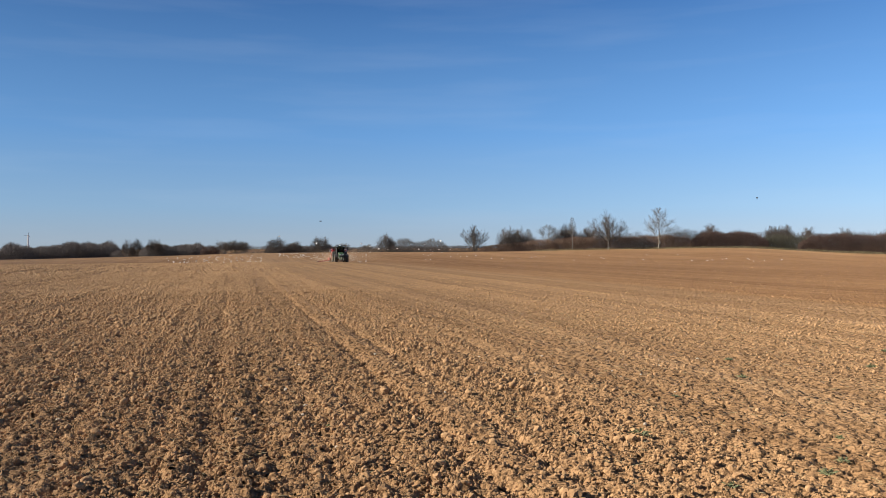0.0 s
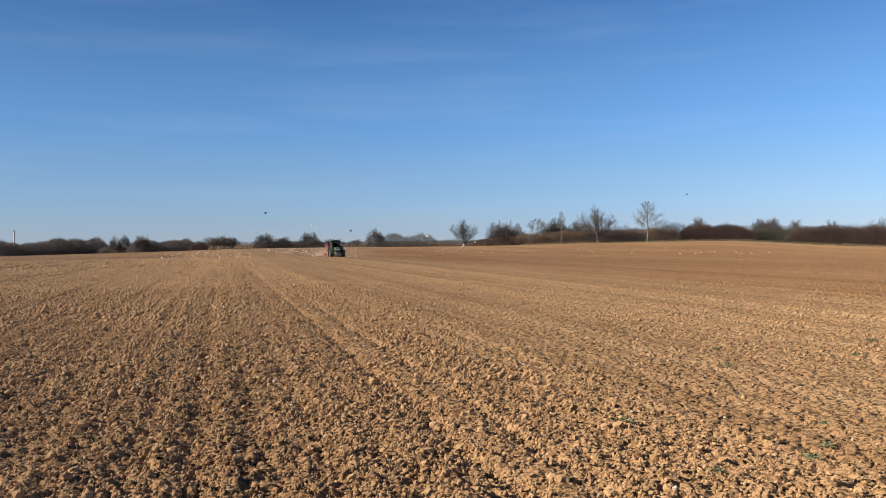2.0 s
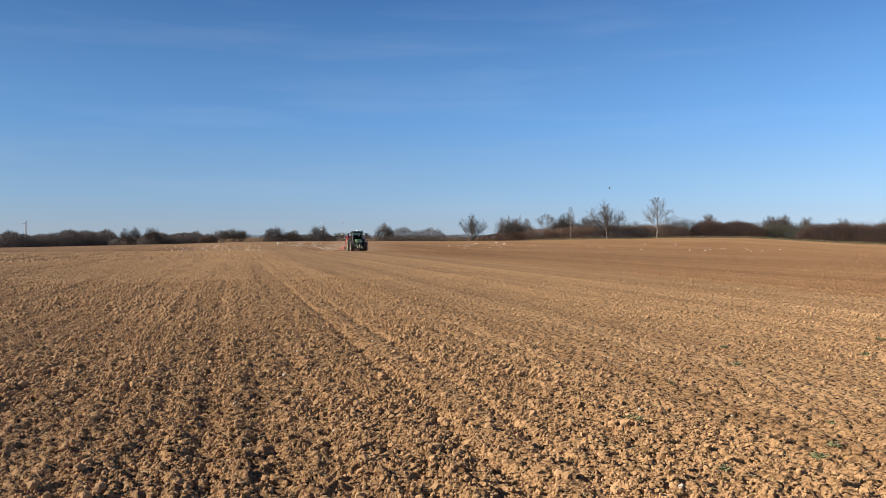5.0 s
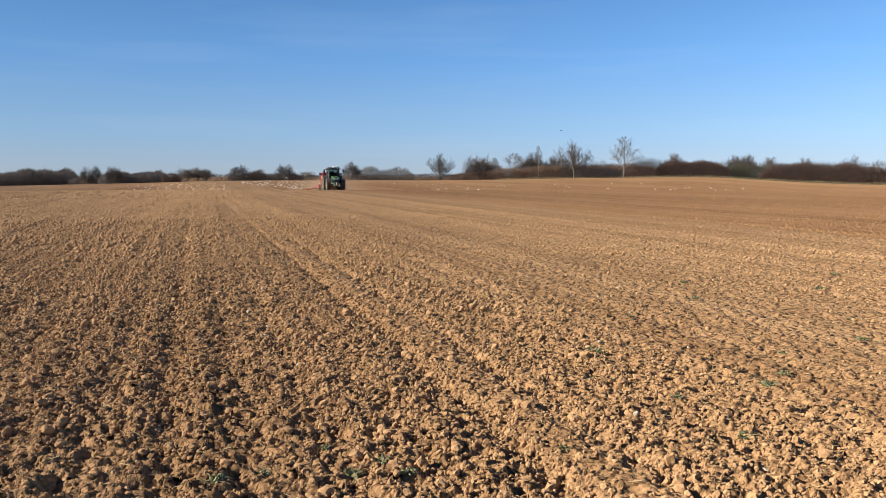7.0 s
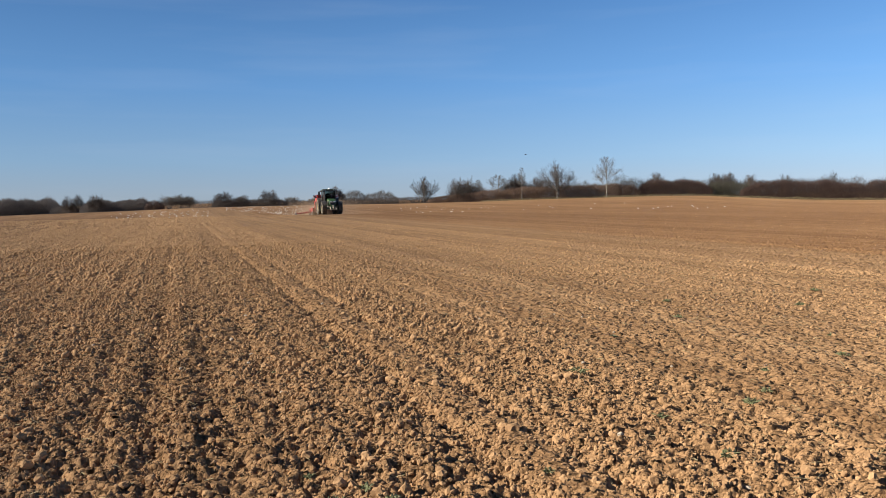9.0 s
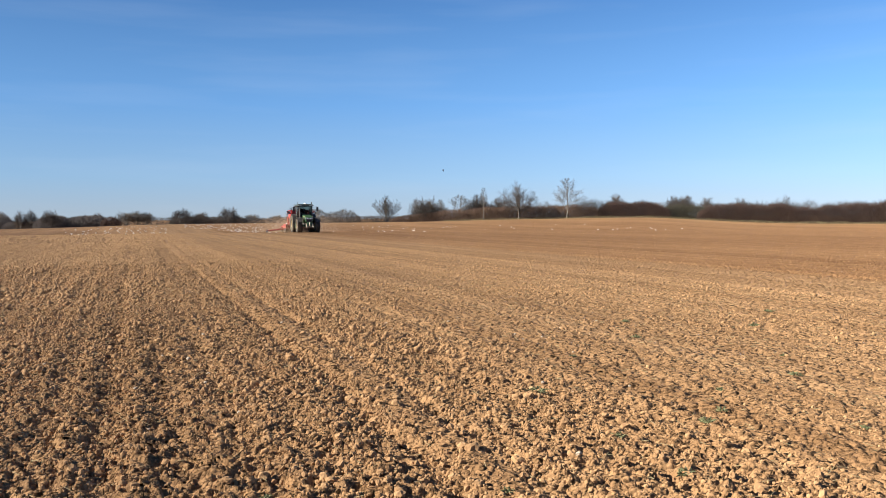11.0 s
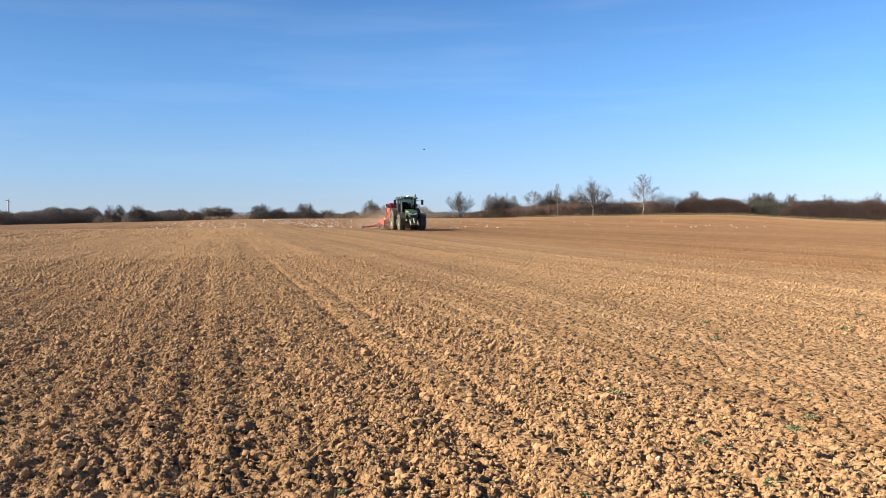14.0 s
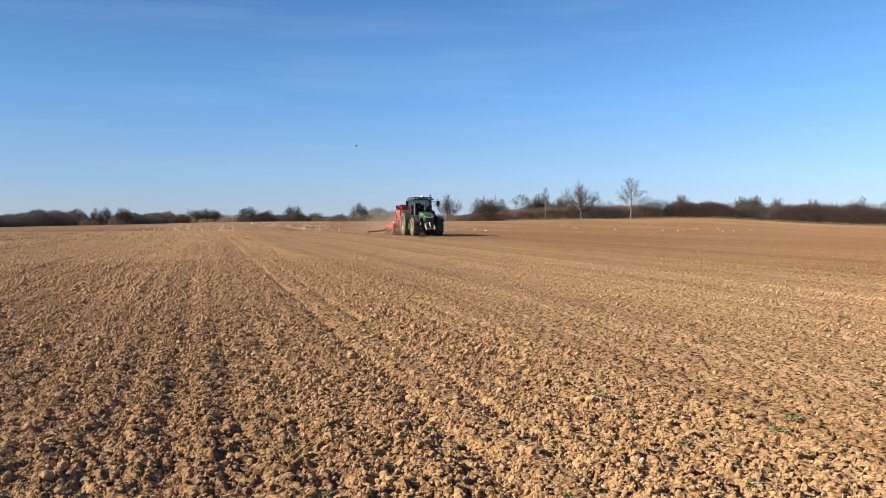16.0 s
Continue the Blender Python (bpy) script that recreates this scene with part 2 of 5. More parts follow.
_b.inputs["Base Color"].default_value = (0.5, 0.52, 0.53, 1)
M_GLASS, _n, _l, _b = material("cab_glass", 0.03)
_b.inputs["Base Color"].default_value = (0.38, 0.44, 0.42, 1)
_b.inputs["Transmission Weight"].default_value = 1.0
_b.inputs["IOR"].default_value = 1.1


# ---- mesh helpers ----
def link(name, me, mat, parent=None, label=""):
    if mat:
        me.materials.append(mat)
    ob = new(name, me)
    if parent:
        ob.parent = parent
    if label:
        ob["label"] = label
    return ob


def part(name, bm, mat, parent, label="", smooth=False):
    me = bpy.data.meshes.new(name)
    bmesh.ops.recalc_face_normals(bm, faces=bm.faces)
    bm.to_mesh(me)
    bm.free()
    if smooth:
        me.polygons.foreach_set("use_smooth", [True] * len(me.polygons))
    return link(name, me, mat, parent, label)


def big_mesh(name, verts, faces, smooth=False):
    """A mesh from numpy arrays: verts (n, 3), faces (m, 3 or 4)."""
    me = bpy.data.meshes.new(name)
    k = faces.shape[1]
    me.vertices.add(len(verts))
    me.vertices.foreach_set("co", np.ascontiguousarray(verts, dtype=np.float32).ravel())
    me.loops.add(faces.size)
    me.loops.foreach_set("vertex_index", np.ascontiguousarray(faces, dtype=np.int32).ravel())
    me.polygons.add(len(faces))
    me.polygons.foreach_set("loop_start", np.arange(0, faces.size, k, dtype=np.int32))
    me.polygons.foreach_set("loop_total", np.full(len(faces), k, dtype=np.int32))
    me.polygons.foreach_set("use_smooth", np.full(len(faces), smooth))
    me.update(calc_edges=True)
    return me


def box(bm, c, s, bevel=0.0, m=None, top=None, front=None):
    """A box of size s about c; top: scale of its upper face in x and y; front: scale of its +y face in x and z."""
    g = bmesh.ops.create_cube(bm, size=1.0)["verts"]
    for v in g:
        x, y, z = v.co
        if top and z > 0:
            x, y = x * top[0], y * top[1]
        if front and v.co.y > 0:
            x = x * front[0]
            z = -0.5 + (z + 0.5) * front[1]
        v.co = Vector((x * s[0] + c[0], y * s[1] + c[1], z * s[2] + c[2]))
    if bevel:
        edges = list({e for v in g for e in v.link_edges})
        out = bmesh.ops.bevel(bm, geom=edges, offset=bevel, segments=2, affect="EDGES", profile=0.6)
        g = list({v for f in out["faces"] for v in f.verts} | {v for v in g if v.is_valid})
    if m:
        bmesh.ops.transform(bm, matrix=m, verts=g)
    return bm


def rod(bm, a, b, r0, r1=None, n=10):
    """A round bar from a to b."""
    a, b = Vector(a), Vector(b)
    r1 = r0 if r1 is None else r1
    m = Matrix.Translation((a + b) / 2) @ (b - a).to_track_quat("Z", "Y").to_matrix().to_4x4()
    bmesh.ops.create_cone(bm, cap_ends=True, segments=n, radius1=r0, radius2=r1, depth=(b - a).length, matrix=m)
    return bm


def lathe(bm, profile, n=32):
    """Turns (x, r) pairs about the x axis into a closed ring."""
    rings = []
    for i in range(n):
        a = 2 * math.pi * i / n
        rings.append([bm.verts.new((x, r * math.cos(a), r * math.sin(a))) for x, r in profile])
    for i in range(n):
        p, q = rings[i], rings[(i + 1) % n]
        for j in range(len(profile)):
            k = (j + 1) % len(profile)
            bm.faces.new((p[j], p[k], q[k], q[j]))
    return bm


def tubes(p0, p1, r0, r1, sides=3):
    """Tapered open prisms for many segments at once: arrays (n, 3), (n, 3), (n,), (n,)."""
    p0, p1 = np.asarray(p0, float), np.asarray(p1, float)
    d = p1 - p0
    d /= np.linalg.norm(d, axis=1, keepdims=True) + 1e-9
    ref = np.where(np.abs(d[:, 2:3]) < 0.9, [[0.0, 0.0, 1.0]], [[1.0, 0.0, 0.0]])
    u = np.cross(d, ref)
    u /= np.linalg.norm(u, axis=1, keepdims=True)
    w = np.cross(d, u)
    a = np.arange(sides) * 2 * np.pi / sides
    off = u[:, None, :] * np.cos(a)[None, :, None] + w[:, None, :] * np.sin(a)[None, :, None]
    lo = p0[:, None, :] + off * np.asarray(r0)[:, None, None]
    hi = p1[:, None, :] + off * np.asarray(r1)[:, None, None]
    verts = np.concatenate([lo, hi], axis=1).reshape(-1, 3)
    k = np.arange(sides)
    f = np.stack([k, (k + 1) % sides, sides + (k + 1) % sides, sides + k], axis=1)
    faces = (np.arange(len(p0)) * 2 * sides)[:, None, None] + f[None]
    return verts, faces.reshape(-1, 4)


def spikes(p0, p1, r0):
    """Three-sided stems that taper to a point."""
    v, _ = tubes(p0, p1, r0, np.zeros(len(p0)), 3)
    v = v.reshape(-1, 6, 3)[:, :4].reshape(-1, 3)
    f = (np.arange(len(p0)) * 4)[:, None, None] + np.array([[0, 1, 3], [1, 2, 3], [2, 0, 3]])[None]
    return v, f.reshape(-1, 3)


# ---- the lie of the land ----
def smooth(a, b, v):
    s = np.clip((np.asarray(v, float) - a) / (b - a), 0, 1)
    return s * s * (3 - 2 * s)


EDGE_AZ = [-60, -30, -20, -15.5, -11, 0, 5, 9, 13, 17, 19.6, 22, 24, 27, 30, 60]
EDGE_Z = [-2.0, -1.7, -0.75, -0.1, 0.1, 0.1, 0.3, 0.75, 1.0, 1.2, 1.3, 0.7, 0.0, -0.8, -1.2, -1.6]


def land(x, y):
    """Height of the field, without its clods: a shallow dip before the far hedge, and a low swell in the east."""
    x, y = np.asarray(x, float), np.asarray(y, float)
    r = np.hypot(x, y)
    az = np.degrees(np.arctan2(x, y))
    e = sum(np.interp(az + k, EDGE_AZ, EDGE_Z) for k in (-1.5, -0.75, 0, 0.75, 1.5)) / 5
    z = -1.25 * smooth(88, 150, r) * (1 - smooth(150, 285, r)) + e * smooth(110, 285, r)
    return z - (1.6 - e) * np.clip(np.minimum(r, 520) - 290, 0, None) / 285   # beyond its edge the land falls away


def hash2(i, j, k):
    h = np.sin(i * 127.1 + j * 311.7 + k * 74.7) * 43758.5453
    return h - np.floor(h)


def cells(x, y, size, seed, lump=0.62):
    """Rounded lumps, one to a cell, of uneven height."""
    gx, gy = x / size, y / size
    ix, iy = np.floor(gx), np.floor(gy)
    out = np.zeros_like(gx)
    for dx in (-1, 0, 1):
        for dy in (-1, 0, 1):
            cx, cy = ix + dx, iy + dy
            px, py = cx + hash2(cx, cy, seed), cy + hash2(cx, cy, seed + 1)
            h = hash2(cx, cy, seed + 2)
            d = ((gx - px) ** 2 + (gy - py) ** 2) / (lump * (0.45 + 0.75 * h)) ** 2
            out = np.maximum(out, np.sqrt(np.clip(1 - d, 0, 1)) * (0.35 + 0.65 * h))
    return out


def waves(x, y, size, seed):
    """Smooth value noise, -1 to 1."""
    gx, gy = x / size, y / size
    ix, iy = np.floor(gx), np.floor(gy)
    fx, fy = gx - ix, gy - iy
    fx, fy = fx * fx * (3 - 2 * fx), fy * fy * (3 - 2 * fy)
    a, b = hash2(ix, iy, seed), hash2(ix + 1, iy, seed)
    c, d = hash2(ix, iy + 1, seed), hash2(ix + 1, iy + 1, seed)
    return 2 * ((a * (1 - fx) + b * fx) * (1 - fy) + (c * (1 - fx) + d * fx) * fy) - 1


def across(x, y):
    return x * ROW_N[0] + y * ROW_N[1]


def roughness(x, y):
    """1 on the cloddy strip, less on the finely harrowed one east of the wheel mark."""
    v = across(x, y) + 0.25 * waves(x, y, 2.0, 5)
    return 1.0 - 0.6 * smooth(2.8, 6.0, v) - 0.1 * smooth(16.5, 18, v)


def streaks(x, y):
    """Long bands along the drill rows, -1 to 1: where the clods lie thick and where they are few."""
    v, u = across(x, y), -x * ROW_N[1] + y * ROW_N[0]
    return 0.6 * waves(v, u * 0.05, 0.34, 71) + 0.5 * waves(v, u * 0.03, 0.9, 72) + 0.35 * waves(x, y, 1.4, 73)


def relief(x, y):
    """Clods, furrows and the wheel mark."""
    v = across(x, y)
    wob = v + 0.05 * waves(x, y, 0.9, 11)
    h = 0.006 * waves(x, y, 0.5, 3) + 0.015 * waves(x, y, 2.3, 4)
    ru = roughness(x, y) * (1 - 0.65 * np.exp(-((wob - 2.54) / 0.15) ** 2))
    h = h + ru * (0.02 * cells(x, y, 0.31, 21, 0.3) - 0.04 * cells(x, y, 0.16, 51, 0.38)
                  - 0.022 * cells(x, y, 0.09, 61, 0.4) + 0.026 * cells(x, y, 0.08, 31, 0.48) + 0.02 * cells(x, y, 0.045, 41))
    h = h + 0.02 * ru * streaks(x, y)
    h = h + 0.011 * np.cos(wob * 2 * np.pi / 0.46)
    for c, w, a in ((2.24, 0.09, -0.06), (2.53, 0.11, 0.04), (2.78, 0.07, -0.045), (2.96, 0.1, 0.02), (0.2, 0.12, -0.022), (-1.7, 0.12, -0.02),
                    (13.6, 0.3, -0.06), (17.8, 0.4, -0.08)):
        h = h + a * np.exp(-((wob - c) / w) ** 2)
    return h


CENTRE = (0.4, 0.1)


def make_ground():
    az = np.concatenate([np.linspace(-180, -44, 134)[:-1], np.linspace(-44, -34, 24)[:-1], np.linspace(-34, 36, 470),
                         np.linspace(36, 44, 20)[1:], np.linspace(44, 180, 134)[1:-1]])
    r = np.concatenate([[0.02], np.geomspace(0.3, 0.9, 10)[:-1], np.geomspace(0.9, 3.2, 90)[:-1], np.geomspace(3.2, 55, 400)[:-1], np.geomspace(55, 320, 110)[:-1],
                        np.geomspace(320, 4600, 26)])
    a, rr = np.meshgrid(np.radians(az), r, indexing="ij")
    x, y = CENTRE[0] + rr * np.sin(a), CENTRE[1] + rr * np.cos(a)
    fade = 1 - 0.85 * smooth(30, 120, rr)
    fade = fade * smooth(0.3, 1.3, rr) * (1 - (0.1 + 0.65 * smooth(5, 16, rr)) * smooth(36, 44, np.abs(np.degrees(a))))
    z = land(x, y) + relief(x, y) * fade - 0.05
    verts = np.stack([x, y, z], axis=-1).reshape(-1, 3)
    n, k = len(az), len(r)
    i, j = np.meshgrid(np.arange(n), np.arange(k - 1), indexing="ij")
    i2 = (i + 1) % n
    faces = np.stack([i * k + j, i2 * k + j, i2 * k + j + 1, i * k + j + 1], axis=-1).reshape(-1, 4)
    me = big_mesh("ground", verts, faces, True)
    drilled_shade = me.attributes.new("drilled_shade", "FLOAT", "POINT")
    v = across(x, y) + 0.4 * waves(x, y, 9.0, 15)
    # east: the newly drilled strip; west: shaded clod sides, painted as darker soil
    f = np.maximum(smooth(16.8, 18.4, v), smooth(6.0, 10.0, -v)) * (1 - 0.4 * smooth(190, 250, rr))
    drilled_shade.data.foreach_set("value", f.astype(np.float32).ravel())
    # mask of the slightly darker strip east of the wheel mark
    dry = me.attributes.new("dry", "FLOAT", "POINT")
    dry.data.foreach_set("value", (smooth(3.0, 7.0, v) * (1 - f)).astype(np.float32).ravel())
    ob = link("ground", me, M_SOIL)
    return tagged(ob, "tilled brown field with drill rows and clods", "field", kind="structure")


make_ground()

# ---- clods ----
def ico(sub):
    if sub == -1:                      # far off only the upper half is built
        v = np.array([[1, 0, -0.4], [0, 1, -0.4], [-1, 0, -0.4], [0, -1, -0.4], [0.15, 0.1, 0.75]])
        return v, np.array([[0, 1, 4], [1, 2, 4], [2, 3, 4], [3, 0, 4]])
    if sub == 0:
        v = np.array([[1, 0, 0], [0, 1, 0], [-1, 0, 0], [0, -1, 0], [0, 0, 1], [0, 0, -1]], float)
        return v, np.array([[0, 1, 4], [1, 2, 4], [2, 3, 4], [3, 0, 4], [1, 0, 5], [2, 1, 5], [3, 2, 5], [0, 3, 5]])
    bm = bmesh.new()
    bmesh.ops.create_icosphere(bm, subdivisions=sub, radius=1.0)
    v = np.array([q.co[:] for q in bm.verts])
    f = np.array([[q.index for q in p.verts] for p in bm.faces])
    bm.free()
    return v, f


def lumps(x, y, z, size, sub, rng, sink=0.2, flat=0.85):
    """Many uneven lumps in one pair of arrays."""
    bv, bf = ico(sub)
    n = len(x)
    kinds = np.stack([bv * (1 + rng.uniform(-0.3, 0.28, (len(bv), 1))) for _ in range(40)])
    sh = kinds[rng.integers(0, 40, n)]
    sc = np.stack([rng.uniform(0.7, 1.3, n), rng.uniform(0.7, 1.3, n), rng.uniform(0.55, 1.0, n) * flat / 0.75], 1) * size[:, None]
    sh = sh * sc[:, None, :]
    t = rng.uniform(0, 2 * np.pi, n)
    c, s = np.cos(t)[:, None], np.sin(t)[:, None]
    tl = rng.uniform(-0.5, 0.5, n)[:, None]
    X, Y, Z = sh[..., 0], sh[..., 1], sh[..., 2]
    Y, Z = Y * np.cos(tl) - Z * np.sin(tl), Y * np.sin(tl) + Z * np.cos(tl)
    out = np.stack([X * c - Y * s + x[:, None], X * s + Y * c + y[:, None], Z + (z + size * (0.5 - sink))[:, None]], -1)
    faces = bf[None] + (np.arange(n) * len(bv))[:, None, None]
    return out.reshape(-1, 3), faces.reshape(-1, 3)


def surface(x, y):
    r = np.hypot(x - CENTRE[0], y - CENTRE[1])
    return land(x, y) + relief(x, y) * (1 - 0.85 * smooth(30, 120, r)) - 0.05


def scatter(n, r0, r1, rng, spread=35):
    r = np.sqrt(rng.uniform(r0 * r0, r1 * r1, n))
    a = np.radians(rng.uniform(-spread, spread, n))
    return CENTRE[0] + r * np.sin(a), CENTRE[1] + r * np.cos(a)


def make_clods():
    rng = np.random.default_rng(7)
    for n, r0, r1, lo, hi, sub, low in ((1500, 3.6, 8.0, 0.014, 0.034, 2, 2.8), (18000, 3.6, 9.0, 0.007, 0.018, 1, 1.6), (44000, 3.6, 9.5, 0.004, 0.01, 0, 1.2),
                                        (9000, 8.5, 18, 0.013, 0.038, 1, 2.6), (56000, 9.0, 18, 0.008, 0.019, 0, 1.4),
                                        (30000, 16, 32, 0.018, 0.05, 0, 2.0), (115000, 15, 34, 0.012, 0.027, -1, 1.3),
                                        (130000, 30, 58, 0.022, 0.055, -1, 1.5), (100000, 55, 125, 0.04, 0.1, -1, 1.6)):
        x, y = scatter(n, r0, r1, rng)
        keep = rng.uniform(0, 1, n) < roughness(x, y) ** (1.8 if r0 < 8 else 1.0)
        keep &= rng.uniform(0, 1, n) < 0.62 + 0.75 * streaks(x, y)
        keep &= (np.abs(across(x, y) - 2.54) > 0.16) | (rng.uniform(0, 1, n) < 0.3)
        keep &= (across(x, y) < 13.5) | (rng.uniform(0, 1, n) < 0.04)
        x, y = x[keep], y[keep]
        size = lo + (hi - lo) * rng.uniform(0, 1, len(x)) ** low
        size *= (0.5 + 0.5 * roughness(x, y)) * (1 + 0.3 * np.clip(streaks(x, y), -1, 1))
        v, f = lumps(x, y, surface(x, y), size, sub, rng, 0.22 if r0 < 8 else 0.08)
        ob = link("clods", big_mesh("clods", v, f, r0 > 8), M_CLOD)
        tagged(ob, "loose dry brown earth clods strewn over the field", "clods", kind="stuff")
    # the field goes on all round
    for n, r0, r1, lo, hi in ((9000, 0.5, 4.0, 0.008, 0.024), (22000, 4.0, 14.0, 0.012, 0.04), (14000, 14.0, 40.0, 0.025, 0.07)):
        x, y = scatter(n, r0, r1, rng, 180)
        r, a = np.hypot(x - CENTRE[0], y - CENTRE[1]), np.degrees(np.arctan2(x - CENTRE[0], y - CENTRE[1]))
        keep = (np.abs(a) > 35) | (r < 3.5)
        x, y, r, a = x[keep], y[keep], r[keep], a[keep]
        size = lo + (hi - lo) * rng.uniform(0, 1, len(x)) ** 1.8
        near = smooth(0.3, 1.3, r) * (1 - (0.1 + 0.65 * smooth(5, 16, r)) * smooth(36, 44, np.abs(a)))
        z = land(x, y) + relief(x, y) * near - 0.05
        v, f = lumps(x, y, z, size, -1, rng)
        ob = link("clods", big_mesh("clods", v, f), M_CLOD)
        tagged(ob, "loose dry brown earth clods strewn over the field", "clods", kind="stuff")


make_clods()

# ---- the far edge of the field: woods, hedge and bare trees ----
def at(az, r):
    a = radians(az)
    x, y = CENTRE[0] + r * math.sin(a), CENTRE[1] + r * math.cos(a)
    return x, y, float(land(x, y)) - 0.1


def sprout(d, angle, turn):
    """A direction that leaves d by an angle, on the side given by turn."""
    ref = Vector((0, 0, 1)) if abs(d.z) < 0.9 else Vector((1, 0, 0))
    u = d.cross(ref).normalized()
    w = d.cross(u)
    return (d * math.cos(angle) + (u * math.cos(turn) + w * math.sin(turn)) * math.sin(angle)).normalized()


def grow(rng, p, d, ln, rad, level, spec, wood, tips):
    """A crooked limb with its side limbs: wood takes (start, end, radius, radius), tips the finest shoots."""
    gnarl, up, forks, ratio, spread = spec
    steps = (8, 6, 5, 2)[level]
    turn = rng.uniform(0, 6.28)
    for i in range(steps):
        f0, f1 = i / steps, (i + 1) / steps
        d = (d + Vector(rng.normal(0, gnarl, 3)) + Vector((0, 0, up))).normalized()
        q = p + d * (ln / steps)
        r0, r1 = rad * (1 - 0.62 * f0), rad * (1 - 0.62 * f1)
        (tips if level == 3 else wood).append((p, q, r0, r1))
        if level < 3 and f1 > 0.2:
            for _ in range(int(forks[level] / steps * 1.25 + rng.uniform(0, 1))):
                turn += 2.4
                size = ln * ratio[level] * rng.uniform(0.65, 1.2) * (1.1 - 0.45 * f1)
                grow(rng, q, sprout(d, spread * rng.uniform(0.7, 1.3), turn), size, max(0.01, r1 * 0.62), level + 1, spec, wood, tips)
        p = q


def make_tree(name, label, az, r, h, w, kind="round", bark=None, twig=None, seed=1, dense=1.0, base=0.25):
    """A bare tree: trunk, crooked limbs, branches and fine twigs, brought to height h and width w."""
    rng = np.random.default_rng(seed)
    wood, tips = [], []
    if kind == "multi":
        for k in range(17):
            d = sprout(Vector((0, 0, 1)), radians(3 + 48 * ((k * 0.755) % 1)), k * 2.4)
            grow(rng, Vector((0, 0, 0)), d, h * rng.uniform(0.75, 0.95), h * 0.014, 1, (0.07, 0.05, (0, 13, 15 * dense), (0.5, 0.42, 0.45), 0.5), wood, tips)
    elif kind == "leader":
        n, p = 12, Vector((0, 0, 0))
        for k in range(n):
            q = Vector((rng.normal(0, w * 0.008), rng.normal(0, w * 0.008), h * 0.95 * (k + 1) / n))
            f = (k + 1) / n
            wood.append((p, q, h * 0.018 * (1.05 - 0.9 * k / n), h * 0.018 * (1.05 - 0.9 * f)))
            if f > base:
                for j in range(4):
                    d = sprout(Vector((0, 0, 1)), radians(rng.uniform(48, 72)), k * 2.1 + j * 1.7)
                    size = 0.56 * w * (1.0 - 0.72 * ((f - base) / (1 - base)) ** 1.4) * rng.uniform(0.75, 1.15)
                    grow(rng, q, d, size, h * 0.006 * (1.2 - f), 1, (0.1, 0.09, (0, 9, 11 * dense), (0.5, 0.45, 0.45), 0.6), wood, tips)
            p = q
    else:
        n, p = 4, Vector((0, 0, 0))
        for k in range(n):
            q = Vector((rng.normal(0, w * 0.012), rng.normal(0, w * 0.012), h * base * (k + 1) / n))
            wood.append((p, q, h * 0.034 * (1 - 0.08 * k), h * 0.034 * (0.92 - 0.08 * k)))
            p = q
        for k in range(11):
            d = sprout(Vector((0, 0, 1)), radians((12, 62, 38, 74, 50, 82, 28, 68, 56, 76, 44)[k] + rng.uniform(-6, 6)), k * 2.4 + rng.uniform(-0.4, 0.4))
            grow(rng, p - Vector((0, 0, rng.uniform(0, 0.06) * h)), d, h * rng.uniform(0.5, 0.68), h * 0.016, 1, (0.17, 0.012, (0, 14, 14 * dense), (0.55, 0.5, 0.45), 0.75), wood, tips)
    stacks = []
    for rows in (wood, tips):
        stacks.append((np.array([t[0][:] for t in rows]), np.array([t[1][:] for t in rows]), np.array([t[2] for t in rows]), np.array([t[3] for t in rows])))
    ends = stacks[1][1]
    side = np.percentile(np.hypot(ends[:, 0], ends[:, 1]), 90)
    fit = np.array([w / 2 / side, w / 2 / side, h / np.percentile(ends[:, 2], 98.5)])
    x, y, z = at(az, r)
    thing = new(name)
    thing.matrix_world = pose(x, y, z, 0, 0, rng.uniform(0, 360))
    p0, p1, r0, r1 = stacks[0]
    v, f = tubes(p0 * fit, p1 * fit, np.maximum(r0, 0.013), np.maximum(r1, 0.013), 3)
    link("trunk", big_mesh("trunk", v, f, True), bark or M_BARK, thing)
    p0, p1, r0, r1 = stacks[1]
    v, f = spikes(p0 * fit, (p1 + (p1 - p0) * 0.5) * fit, np.full(len(p0), 0.017))
    if kind == "round" or h < 8:       # a dome of fine shoots
        n = int((1500 if h < 13 else 1300) * dense)
        d = rng.normal(size=(n, 3))
        d[:, 2] = np.abs(d[:, 2]) - 0.25
        d /= np.linalg.norm(d, axis=1, keepdims=True)
        q = d * (rng.uniform(0.25, 1, n) ** 0.6 * (1 + 0.1 * np.sin(5 * d[:, 0] + seed) + 0.08 * np.sin(9 * d[:, 2] + 7 * d[:, 1])))[:, None]
        src = q * [w * 0.46, w * 0.46, h * 0.56] + [0, 0, h * 0.4]
        way = d * [1, 1, 0.8] + rng.normal(0, 0.35, (n, 3)) + [0, 0, 0.35]
        v2, f2 = spikes(src, src + way * (h * rng.uniform(0.05, 0.11, n))[:, None], np.full(n, 0.021))
        v, f = np.concatenate([v, v2]), np.concatenate([f, f2 + len(v)])
    link("crown", big_mesh("crown", v, f), twig or M_TWIG, thing)
    return tagged(thing, label, "tree", "bare trees along the field")


